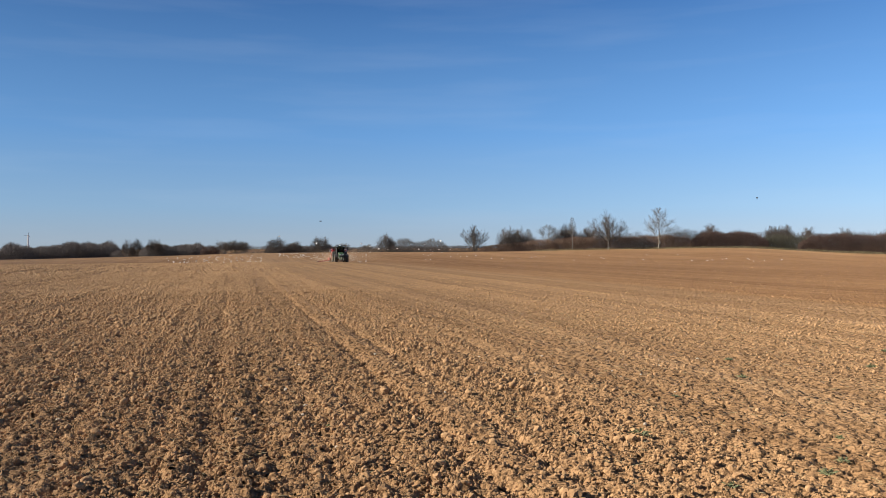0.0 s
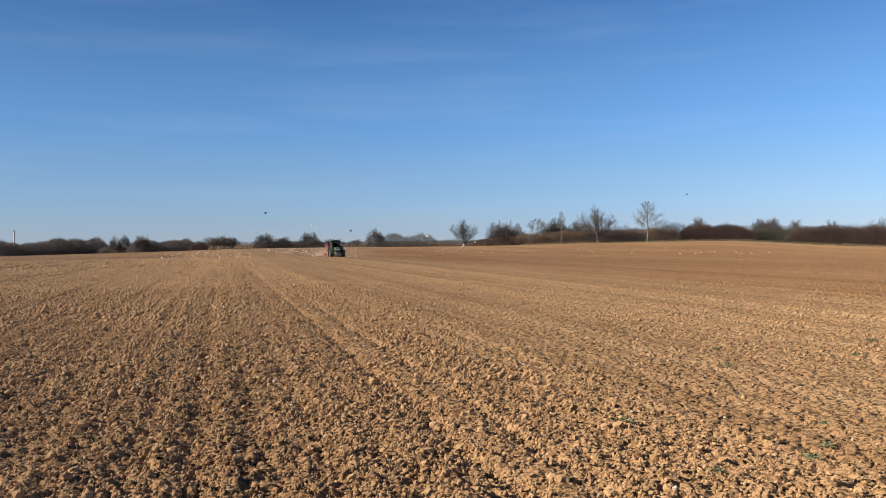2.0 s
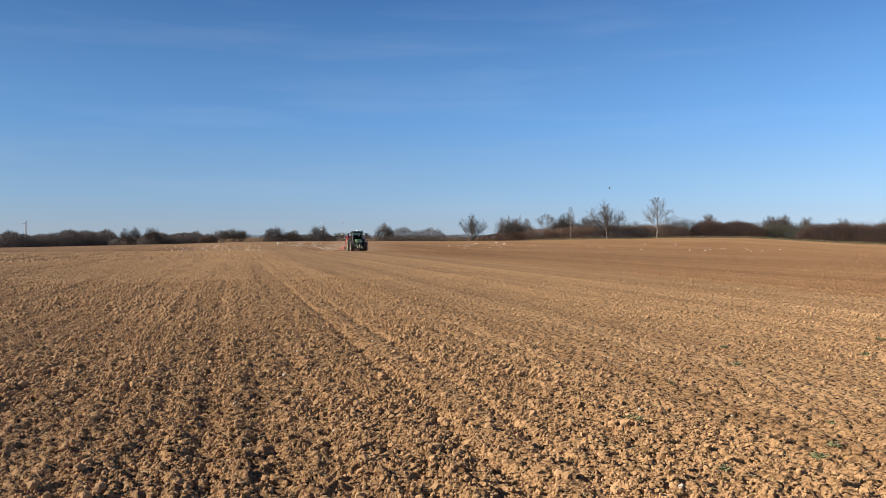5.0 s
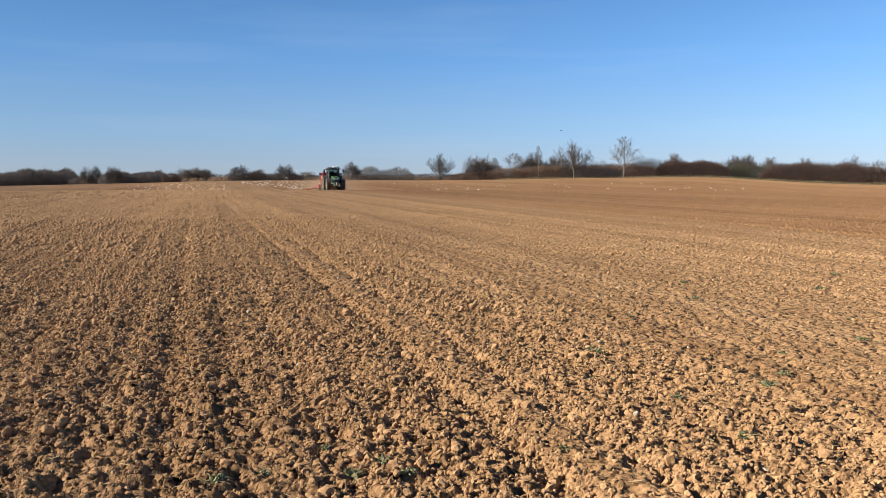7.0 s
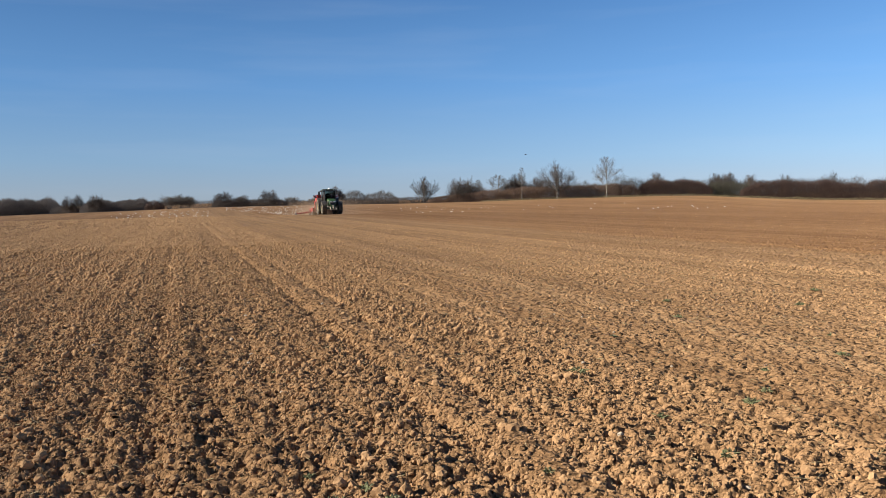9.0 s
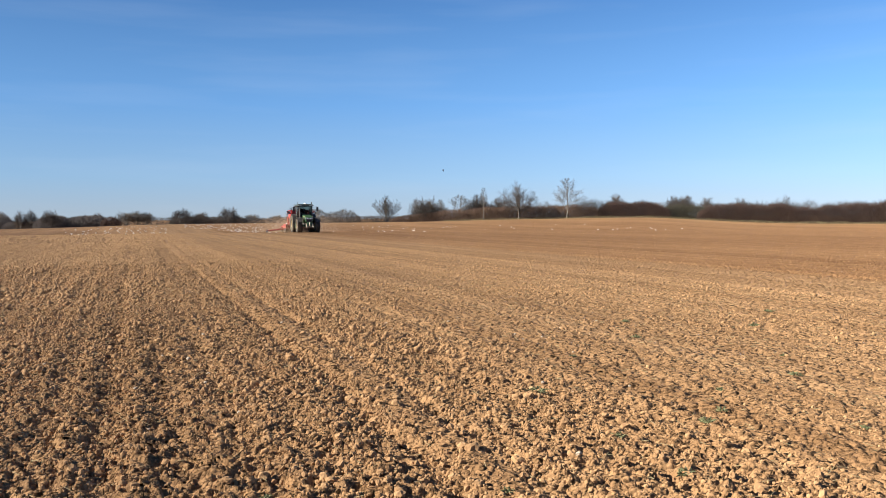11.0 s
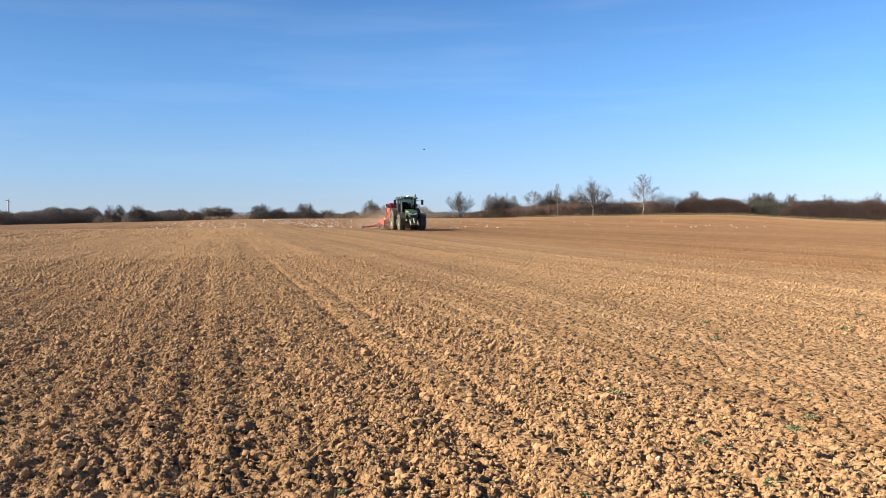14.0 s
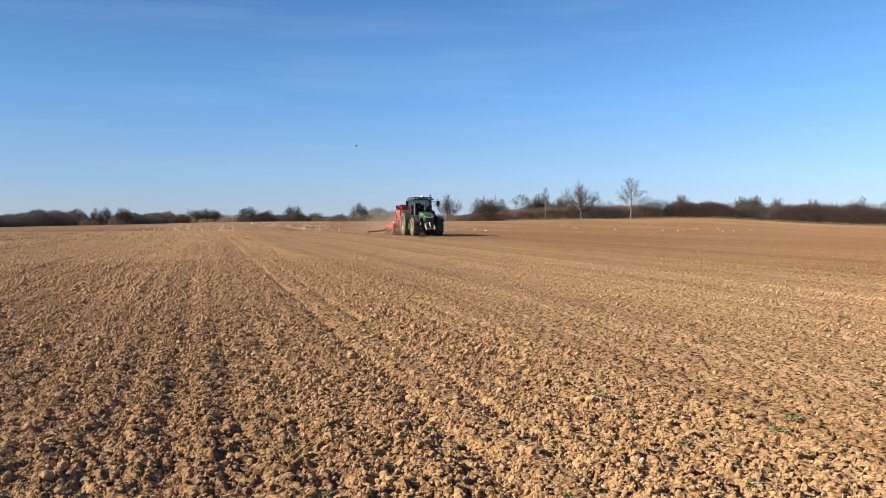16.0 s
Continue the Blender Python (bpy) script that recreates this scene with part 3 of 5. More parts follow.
def make_thicket(name, label, az0, az1, r, depth, h0, h1, n, mat, seed, thick=0.04, up=1.0, uneven=0.35, lobes=9.0, crowns=0.0):
    """A dense belt of bare shrubs between two bearings: many thin leaning stems."""
    rng = np.random.default_rng(seed)
    n = int(n * 1.5)
    thick = thick * 0.7
    s = rng.uniform(0, 1, n)
    az = az0 + (az1 - az0) * s
    rr = r + rng.uniform(0, depth, n)
    a = np.radians(az)
    x, y = CENTRE[0] + rr * np.sin(a), CENTRE[1] + rr * np.cos(a)
    g = land(x, y) - 0.1
    along = np.radians(az) * r
    wav = 0.5 * waves(along, rr * 0.6, lobes, seed) + 0.3 * waves(along, rr, lobes * 0.37, seed + 3) + 0.2 * waves(along, rr, 1.1, seed + 5)
    if crowns:                         # rounded tree tops side by side, of uneven height
        span = abs(math.radians(az1 - az0)) * r
        m = max(2, int(span / crowns * 1.7))
        c = (np.arange(m) + rng.uniform(0.1, 0.9, m)) / m * span
        top, half = rng.uniform(0.82, 1.1, m), crowns * rng.uniform(0.6, 1.1, m)
        q = top * np.sqrt(np.clip(1 - ((s[:, None] * span - c) / half) ** 2, 0, 1))
        wav = wav * 0.35 + (np.maximum(q.max(axis=1), 0.68) - 1) / uneven
    ends = np.clip(np.minimum(s, 1 - s) * abs(az1 - az0) * math.pi / 180 * r / (0.8 * max(h0, h1) * (0.6 + 0.7 * rng.uniform(0, 1, n))), 0, 1) ** 0.5
    h = (h0 + (h1 - h0) * s) * (1 + uneven * wav) * (0.35 + 0.65 * ends)
    u = rng.uniform(0, 1, n) ** 0.85
    ln = h * rng.uniform(0.13, 0.34, n)
    z = g + np.clip(u * h - ln * 0.8, 0, None)
    d = np.stack([rng.normal(0, 0.75, n), rng.normal(0, 0.75, n), np.full(n, up)], 1)
    d /= np.linalg.norm(d, axis=1, keepdims=True)
    p0 = np.stack([x, y, z], 1)
    p1 = p0 + d * ln[:, None]
    c = thick * rng.uniform(0.6, 1.3, n)
    v, f = spikes(p0, p1, c)
    ob = link(name, big_mesh(name, v, f), mat)
    return tagged(ob, label, "hedge" if "hedge" in name else "woods", kind="stuff")


# far woods in the west, with the haze of distance in their twig colour
make_thicket("far_woods", "bare dark winter woods beyond the field", -31.5, -23.7, 470, 30, 9.0, 9.6, 19000, M_TWIG_HAZED, 11, 0.1, uneven=0.42, lobes=8, crowns=11)
make_thicket("far_woods", "bare dark winter woods beyond the field", -22.6, -18.2, 430, 26, 7.4, 7.2, 10000, M_TWIG_HAZED, 12, 0.1, uneven=0.5, lobes=7, crowns=9)
make_thicket("far_woods", "brown scrub at the end of the woods", -18.6, -17.3, 420, 8, 5.4, 5.0, 1500, M_TWIG_RED, 18, 0.1, uneven=0.2)
make_thicket("far_woods", "low scrub along the far end of the field", -24.6, -9.0, 475, 16, 4.6, 4.0, 8000, M_TWIG, 13, 0.09, uneven=0.5, lobes=8)
make_thicket("far_woods", "bare brown undergrowth at the far edge", -14.2, -8.9, 340, 12, 3.6, 3.2, 6000, M_TWIG, 15, 0.07, uneven=0.45, lobes=6, crowns=7)
make_thicket("far_woods", "low bare scrub along the far end", -9.0, 2.3, 330, 14, 2.6, 3.0, 9000, M_TWIG, 16, 0.07, uneven=0.4, lobes=6)
# grey twigs here carry the haze over this row in their colour
make_thicket("far_woods", "row of bare trees far off, pale grey with haze", -5.6, -1.0, 350, 8, 6.4, 6.8, 5200, M_TWIG_GREY, 17, 0.045, up=1.8, uneven=0.35, lobes=4, crowns=5)
make_thicket("far_woods", "low scrub in a gap of the woods", -24.4, -22.2, 452, 8, 3.6, 3.4, 1800, M_TWIG_HAZED, 19, 0.08, uneven=0.4)
make_thicket("far_woods", "brown rounded bare trees behind the hedge", 2.6, 5.6, 314, 8, 6.6, 6.8, 3600, M_TWIG, 31, 0.05, uneven=0.35, lobes=5, crowns=7)
make_thicket("far_woods", "dark rounded bare trees behind the hedge", 6.0, 9.4, 314, 8, 8.0, 8.4, 4200, M_TWIG, 32, 0.05, uneven=0.35, lobes=5, crowns=7)
make_thicket("far_woods", "pale fuzz of bare saplings behind the hedge", 9.4, 18.0, 306, 6, 6.8, 6.6, 6500, M_TWIG_GREY, 33, 0.03, up=2.4, uneven=0.3, lobes=4, crowns=5)
# hedge along the north and east edge
make_thicket("hedge", "red-brown bare hedge along the field's edge", 1.2, 6.9, 296, 8, 2.2, 5.4, 9500, M_TWIG_WARM, 21, 0.045, uneven=0.22)
make_thicket("hedge", "brown bare hedge with pale twigs", 6.2, 16.4, 296, 8, 5.4, 5.8, 20000, M_TWIG_WARM, 22, 0.045, uneven=0.34, lobes=7)
make_thicket("hedge", "pale upright bare shoots in the hedge", 14.2, 17.6, 300, 5, 7.6, 7.0, 2600, M_TWIG_GREY, 23, 0.03, up=3.0, uneven=0.2, lobes=4)
make_thicket("hedge", "dark red-brown dense bare hedge on a low swell", 16.2, 21.2, 296, 9, 6.4, 5.8, 13000, M_TWIG_RED, 24, 0.05, uneven=0.28, lobes=5)
make_thicket("hedge", "low hedge part overgrown with green ivy", 20.6, 24.2, 300, 8, 5.4, 5.6, 6000, M_IVY, 25, 0.05, uneven=0.3, lobes=5)
make_thicket("hedge", "dark red-brown dense bare hedge", 23.0, 39.0, 294, 9, 6.6, 9.0, 36000, M_TWIG_RED, 26, 0.05, uneven=0.28, lobes=5, crowns=9)
make_thicket("hedge", "brown scrub behind the hedge", 18.0, 39.0, 330, 10, 7.6, 10.0, 9000, M_TWIG, 27, 0.06, uneven=0.35, lobes=9, crowns=8)
make_thicket("verge", "strip of dry pale grass below the hedge", 5.0, 39.0, 290, 4.5, 0.7, 0.8, 9000, M_GRASS, 28, 0.05, uneven=0.6, lobes=3)

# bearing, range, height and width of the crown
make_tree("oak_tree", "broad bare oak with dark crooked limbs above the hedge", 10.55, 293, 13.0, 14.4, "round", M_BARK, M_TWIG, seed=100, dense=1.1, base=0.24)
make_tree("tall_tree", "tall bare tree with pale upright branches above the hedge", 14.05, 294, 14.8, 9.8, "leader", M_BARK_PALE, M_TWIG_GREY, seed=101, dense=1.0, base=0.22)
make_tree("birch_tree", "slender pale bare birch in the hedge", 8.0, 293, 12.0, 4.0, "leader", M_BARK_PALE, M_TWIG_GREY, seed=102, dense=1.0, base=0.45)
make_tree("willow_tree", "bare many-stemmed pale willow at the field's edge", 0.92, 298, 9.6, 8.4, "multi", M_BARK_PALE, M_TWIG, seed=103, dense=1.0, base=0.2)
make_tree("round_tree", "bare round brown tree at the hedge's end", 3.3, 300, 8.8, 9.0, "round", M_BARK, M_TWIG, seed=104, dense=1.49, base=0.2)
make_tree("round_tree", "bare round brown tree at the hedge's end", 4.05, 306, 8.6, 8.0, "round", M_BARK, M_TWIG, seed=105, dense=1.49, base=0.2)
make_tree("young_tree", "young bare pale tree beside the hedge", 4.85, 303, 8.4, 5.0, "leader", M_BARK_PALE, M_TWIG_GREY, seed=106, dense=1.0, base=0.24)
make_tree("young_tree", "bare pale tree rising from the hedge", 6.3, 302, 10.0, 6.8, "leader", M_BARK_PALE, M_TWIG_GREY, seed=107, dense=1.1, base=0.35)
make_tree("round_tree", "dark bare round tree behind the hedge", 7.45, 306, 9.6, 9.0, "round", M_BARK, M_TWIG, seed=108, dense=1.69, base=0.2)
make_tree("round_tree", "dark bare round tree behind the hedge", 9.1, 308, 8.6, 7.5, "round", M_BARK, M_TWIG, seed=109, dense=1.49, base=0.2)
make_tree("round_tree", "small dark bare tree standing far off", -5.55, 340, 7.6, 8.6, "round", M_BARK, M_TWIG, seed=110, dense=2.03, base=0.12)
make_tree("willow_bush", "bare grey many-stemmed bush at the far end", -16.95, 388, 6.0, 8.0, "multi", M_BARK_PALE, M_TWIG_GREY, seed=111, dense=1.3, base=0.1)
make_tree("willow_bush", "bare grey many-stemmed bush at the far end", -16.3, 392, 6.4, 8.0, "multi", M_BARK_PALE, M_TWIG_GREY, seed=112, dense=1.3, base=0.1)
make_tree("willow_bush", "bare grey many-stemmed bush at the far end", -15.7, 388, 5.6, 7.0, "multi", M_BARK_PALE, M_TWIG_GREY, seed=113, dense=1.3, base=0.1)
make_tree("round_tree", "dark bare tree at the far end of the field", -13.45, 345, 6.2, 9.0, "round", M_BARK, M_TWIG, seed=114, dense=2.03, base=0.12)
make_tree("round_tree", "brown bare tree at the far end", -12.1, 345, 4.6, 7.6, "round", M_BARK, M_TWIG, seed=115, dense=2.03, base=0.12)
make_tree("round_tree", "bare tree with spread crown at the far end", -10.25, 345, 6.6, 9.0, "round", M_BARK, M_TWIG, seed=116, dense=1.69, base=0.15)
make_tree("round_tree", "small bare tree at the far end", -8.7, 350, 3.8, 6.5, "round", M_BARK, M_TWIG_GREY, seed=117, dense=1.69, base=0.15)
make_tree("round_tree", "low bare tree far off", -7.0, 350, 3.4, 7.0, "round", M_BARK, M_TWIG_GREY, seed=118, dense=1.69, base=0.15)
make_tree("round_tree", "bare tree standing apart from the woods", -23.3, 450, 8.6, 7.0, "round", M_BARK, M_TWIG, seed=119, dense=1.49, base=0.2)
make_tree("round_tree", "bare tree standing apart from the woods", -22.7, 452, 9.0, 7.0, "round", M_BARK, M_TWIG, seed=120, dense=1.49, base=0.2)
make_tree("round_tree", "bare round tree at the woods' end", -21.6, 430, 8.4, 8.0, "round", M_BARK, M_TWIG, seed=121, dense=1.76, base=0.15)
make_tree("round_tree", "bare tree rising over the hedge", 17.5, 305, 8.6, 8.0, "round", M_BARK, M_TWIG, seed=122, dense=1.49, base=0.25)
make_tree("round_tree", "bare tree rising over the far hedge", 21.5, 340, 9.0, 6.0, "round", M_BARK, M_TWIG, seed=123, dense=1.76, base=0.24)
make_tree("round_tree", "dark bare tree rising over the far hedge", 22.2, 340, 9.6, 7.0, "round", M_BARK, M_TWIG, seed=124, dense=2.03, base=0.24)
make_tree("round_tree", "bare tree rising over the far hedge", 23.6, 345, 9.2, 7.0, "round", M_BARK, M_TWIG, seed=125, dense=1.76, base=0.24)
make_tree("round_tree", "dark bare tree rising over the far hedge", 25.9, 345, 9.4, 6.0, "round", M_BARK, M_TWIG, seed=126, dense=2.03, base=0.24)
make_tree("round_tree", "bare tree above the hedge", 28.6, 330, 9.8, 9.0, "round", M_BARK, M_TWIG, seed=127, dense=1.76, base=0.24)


def make_turbine():
    x, y, z = at(-29.3, 900)
    thing = new("wind_turbine")
    thing.matrix_world = pose(x, y, z - 2, 0, 0, 28)
    bm = bmesh.new()
    rod(bm, (0, 0, 0), (0, 0, 22), 0.95, 0.6, 14)
    part("tower", bm, M_TURBINE, thing)
    bm = bmesh.new()
    box(bm, (0, 0.3, 22.4), (0.9, 2.4, 0.9), 0.15)
    part("nacelle", bm, M_TURBINE, thing)
    for k in (20, 140, 260):
        bm = bmesh.new()
        m = Matrix.Translation((0, -1.2, 22.4)) @ Matrix.Rotation(radians(k), 4, "Y")
        box(bm, (0, 0, 1.7), (0.6, 0.16, 3.0), 0.04, m, top=(0.35, 0.5))
        part("blade", bm, M_TURBINE, thing)
    tagged(thing, "small grey wind turbine beyond the woods", "wind turbine")


make_turbine()

# ---- tractor ----
def make_wheel(parent, x, y, rad, width, rimr, lugs, side):
    """A rim with its tyre and lugs, about its own axle."""
    bm = bmesh.new()
    w = width / 2
    lathe(bm, [(-w * 0.75, rimr), (-w * 0.7, rimr * 0.94), (w * 0.7, rimr * 0.94), (w * 0.75, rimr), (w * 0.82, rimr * 1.03), (-w * 0.82, rimr * 1.03)], 36)
    lathe(bm, [(side * w * 0.15, rimr * 0.95), (side * w * 0.3, rimr * 0.6), (side * w * 0.3, 0.02), (side * w * 0.2, 0.02), (side * w * 0.2, rimr * 0.58), (side * w * 0.05, rimr * 0.95)], 36)
    wheel = part("wheel", bm, M_YELLOW, parent, "dusty yellow wheel")
    wheel.matrix_basis = pose(x, y, rad)
    bm = bmesh.new()
    lathe(bm, [(-w * 0.8, rimr), (-w, rimr * 1.15), (-w, rad * 0.86), (-w * 0.86, rad * 0.945), (-w * 0.4, rad * 0.96), (w * 0.4, rad * 0.96), (w * 0.86, rad * 0.945),
               (w, rad * 0.86), (w, rimr * 1.15), (w * 0.8, rimr)], 44)
    for i in range(lugs):
        for s in (-1, 1):
            a = 2 * math.pi * (i + (0.5 if s > 0 else 0)) / lugs
            m = Matrix.Rotation(a, 4, "X") @ Matrix.Translation((s * w * 0.5, 0, rad * 0.965)) @ Matrix.Rotation(s * radians(42), 4, "Z")
            box(bm, (0, 0, 0), (w * 1.25, 0.075 * rad, rad * 0.075), 0, m)
    part("tyre", bm, M_RUBBER, wheel, "black lugged tyre caked with soil")
    bm = bmesh.new()
    rod(bm, (side * w * 0.2, 0, 0), (side * w * 0.62, 0, 0), rimr * 0.3, rimr * 0.24, 18)
    part("hub", bm, M_GREY, wheel)
    for i in range(8):
        a = 2 * math.pi * i / 8
        bm = bmesh.new()
        rod(bm, (side * w * 0.28, rimr * 0.42 * math.cos(a), rimr * 0.42 * math.sin(a)), (side * w * 0.42, rimr * 0.42 * math.cos(a), rimr * 0.42 * math.sin(a)), 0.025, n=6)
        part("wheel_bolt", bm, M_STEEL, wheel)
    return wheel


def slab(pts, x0, x1, bm=None):
    """A plate with the outline pts in y and z, from x0 to x1."""
    bm = bm or bmesh.new()
    lo = [bm.verts.new((x0, y, z)) for y, z in pts]
    hi = [bm.verts.new((x1, y, z)) for y, z in pts]
    bm.faces.new(lo)
    bm.faces.new(hi[::-1])
    for i in range(len(pts)):
        k = (i + 1) % len(pts)
        bm.faces.new((lo[i], lo[k], hi[k], hi[i]))
    return bm


WB = 3.05                              # wheelbase; the front axle is the origin
RF, RR = 0.8, 1.03


def make_tractor():
    t = new("tractor")
    wheels = []
    for s in (-1, 1):
        wheels.append((make_wheel(t, s * 1.02, 0, RF, 0.6, 0.44, 18, s), RF, s * 1.02, 0))
        wheels.append((make_wheel(t, s * 1.06, -WB, RR, 0.72, 0.56, 21, s), RR, s * 1.06, -WB))
    bm = bmesh.new()
    box(bm, (0, -1.5, 0.95), (0.62, 3.4, 0.62), 0.06)
    box(bm, (0, -WB, 1.03), (0.9, 0.7, 0.75), 0.1)
    part("chassis", bm, M_GREY, t)
    bm = bmesh.new()
    box(bm, (0, 0, 0.8), (1.5, 0.26, 0.26), 0.05)
    part("front_axle", bm, M_GREEN, t)
    bm = bmesh.new()
    rod(bm, (-0.75, -WB, RR), (0.75, -WB, RR), 0.16, n=14)
    part("rear_axle", bm, M_GREEN, t)
    # bonnet, sloping down to the nose
    bm = slab([(-1.3, 1.15), (0.75, 1.1), (0.88, 1.3), (0.86, 1.72), (0.62, 1.84), (-0.4, 2.0), (-1.3, 2.06)], -0.43, 0.43)
    bmesh.ops.bevel(bm, geom=list(bm.edges), offset=0.07, segments=3, affect="EDGES", profile=0.6)
    bonnet = part("bonnet", bm, M_GREEN, t, "dark green bonnet", True)
    for s in (-1, 1):
        bm = bmesh.new()
        box(bm, (s * 0.44, -0.2, 1.5), (0.03, 1.3, 0.42), 0.012)
        for k in range(7):
            box(bm, (s * 0.458, -0.2, 1.34 + k * 0.053), (0.012, 1.2, 0.018))
        part("side_grille", bm, M_BLACK, bonnet)
        bm = bmesh.new()
        box(bm, (s * 0.26, 0.86, 1.62), (0.26, 0.06, 0.13), 0.025)
        part("headlight", bm, M_LAMP, bonnet, "clear headlight")
        bm = bmesh.new()
        box(bm, (s * 0.442, 0.1, 1.83), (0.012, 1.0, 0.05))
        part("stripe", bm, M_YELLOW, bonnet, "yellow stripe")
    bm = bmesh.new()
    box(bm, (0, 0.875, 1.36), (0.6, 0.05, 0.34), 0.02)
    for k in range(6):
        box(bm, (0, 0.905, 1.23 + k * 0.052), (0.56, 0.015, 0.018))
    part("front_grille", bm, M_BLACK, bonnet)
    bm = bmesh.new()
    box(bm, (0, 0.91, 1.55), (0.5, 0.02, 0.07), 0.005)
    part("number_plate", bm, M_WHITE, t, "white plate below the headlights")
    # front linkage
    bm = bmesh.new()
    box(bm, (0, 0.9, 0.92), (0.5, 0.35, 0.5), 0.05)
    part("front_weight", bm, M_GREEN, t)
    for s in (-1, 1):
        bm = slab([(0.75, 1.0), (1.0, 1.06), (1.5, 0.62), (1.5, 0.5), (1.38, 0.48), (0.8, 0.82)], s * 0.36 - 0.045, s * 0.36 + 0.045)
        bmesh.ops.bevel(bm, geom=list(bm.edges), offset=0.012, segments=1, affect="EDGES")
        part("lift_arm", bm, M_STEEL, t, "grey steel front lift arm")
    bm = bmesh.new()
    rod(bm, (-0.4, 1.4, 0.6), (0.4, 1.4, 0.6), 0.05)
    rod(bm, (0, 1.05, 1.15), (0, 1.3, 0.72), 0.045)
    part("lift_bar", bm, M_STEEL, t)
    # mudguards
    for s in (-1, 1):
        for nm, yc, rad, wid, a0, a1, m in (("front_mudguard", 0, RF + 0.09, 0.56, 25, 150, M_BLACK), ("rear_mudguard", -WB, RR + 0.1, 0.7, 5, 140, M_BLACK)):
            bm = bmesh.new()
            prev = None
            for k in range(13):
                a = radians(a0 + (a1 - a0) * k / 12)
                row = [bm.verts.new((s * 1.04 + q * wid / 2, yc + rr2 * math.cos(a), (RF if yc == 0 else RR) + rr2 * math.sin(a)))
                       for q, rr2 in ((-1, rad), (1, rad), (1, rad + 0.04), (-1, rad + 0.04))]
                if prev:
                    for j in range(4):
                        bm.faces.new((prev[j], prev[(j + 1) % 4], row[(j + 1) % 4], row[j]))
                else:
                    bm.faces.new(row)
                prev = row
            bm.faces.new(prev[::-1])
            part(nm, bm, m, t)
    # cab
    bm = bmesh.new()
    box(bm, (0, -2.25, 1.55), (1.36, 1.75, 0.5), 0.07)
    part("cab_floor", bm, M_BLACK, t)
    for x, y, x2, y2 in ((0.72, -1.36, 0.74, -1.5), (0.86, -2.3, 0.84, -2.35), (0.8, -3.1, 0.78, -3.2)):
        for s in (-1, 1):
            bm = bmesh.new()
            rod(bm, (s * x, y, 1.6), (s * x2, y2, 3.13), 0.055, 0.05, 8)
            part("cab_pillar", bm, M_BLACK, t)
    bm = bmesh.new()
    box(bm, (0, -2.32, 3.23), (1.9, 2.15, 0.2), 0.075, top=(0.9, 0.9))
    roof = part("cab_roof", bm, M_ROOF, t, "dark green cab roof")
    bm = bmesh.new()
    box(bm, (0, -2.32, 3.115), (1.94, 2.2, 0.07), 0.02)
    part("roof_rim", bm, M_BLACK, roof)
    for x in (-0.78, -0.55, 0.55, 0.78):
        bm = bmesh.new()
        box(bm, (x, -1.235, 3.18), (0.17, 0.06, 0.1), 0.02)
        part("work_light", bm, M_LAMP, roof)
    bm = bmesh.new()
    bmesh.ops.create_uvsphere(bm, u_segments=16, v_segments=8, radius=0.16, matrix=Matrix.Translation((0.0, -1.5, 3.33)) @ Matrix.Diagonal((1.3, 1.1, 0.75, 1)))
    part("satellite_receiver", bm, M_WHITE, roof, "pale domed receiver on the roof", True)
    bm = bmesh.new()
    rod(bm, (-0.84, -2.0, 3.25), (-0.84, -2.0, 3.57), 0.035)
    rod(bm, (-0.84, -2.0, 3.42), (-0.84, -2.0, 3.56), 0.07, 0.06)
    part("beacon", bm, M_BLACK, roof)
    for nm, c, s in (("windscreen", (0, -1.42, 2.37), (1.4, 0.02, 1.46)), ("rear_window", (0, -3.15, 2.43), (1.5, 0.02, 1.36)),
                     ("side_window", (0.83, -1.85, 2.37), (0.02, 0.84, 1.46)), ("side_window", (-0.83, -1.85, 2.37), (0.02, 0.84, 1.46)),
                     ("side_window", (0.84, -2.75, 2.43), (0.02, 0.72, 1.36)), ("side_window", (-0.84, -2.75, 2.43), (0.02, 0.72, 1.36))):
        bm = bmesh.new()
        box(bm, c, s)
        part(nm, bm, M_GLASS, t)
    bm = bmesh.new()
    box(bm, (0, -2.75, 1.95), (0.6, 0.55, 0.25), 0.08)
    box(bm, (0, -3.0, 2.4), (0.56, 0.16, 0.8), 0.07)
    part("seat", bm, M_BLACK, t)
    bm = bmesh.new()
    rod(bm, (0, -1.6, 1.75), (0, -1.85, 2.2), 0.05)
    lathe(bm, [(-0.02, 0.2), (0.02, 0.2), (0.02, 0.235), (-0.02, 0.235)], 20)
    for v in bm.verts:
        if abs(v.co.x) < 0.021 and v.co.length < 0.25:
            v.co = Matrix.Translation((0, -1.87, 2.22)) @ Matrix.Rotation(radians(60), 4, "X") @ Vector((v.co.y, v.co.z, v.co.x))
    part("steering_wheel", bm, M_BLACK, t)
    # mirrors, exhaust, steps, tank
    for s in (-1, 1):
        bm = bmesh.new()
        rod(bm, (s * 0.82, -1.42, 2.95), (s * 1.38, -1.3, 2.99), 0.025, n=8)
        arm = part("mirror_arm", bm, M_BLACK, t)
        bm = bmesh.new()
        box(bm, (s * 1.4, -1.3, 2.75), (0.24, 0.1, 0.5), 0.04)
        part("mirror_housing", bm, M_BLACK, arm)
        bm = bmesh.new()
        box(bm, (s * 0.9, -2.1, 0.8), (0.5, 1.1, 0.6), 0.09)
        part("fuel_tank", bm, M_BLACK if s < 0 else M_GREEN, t)
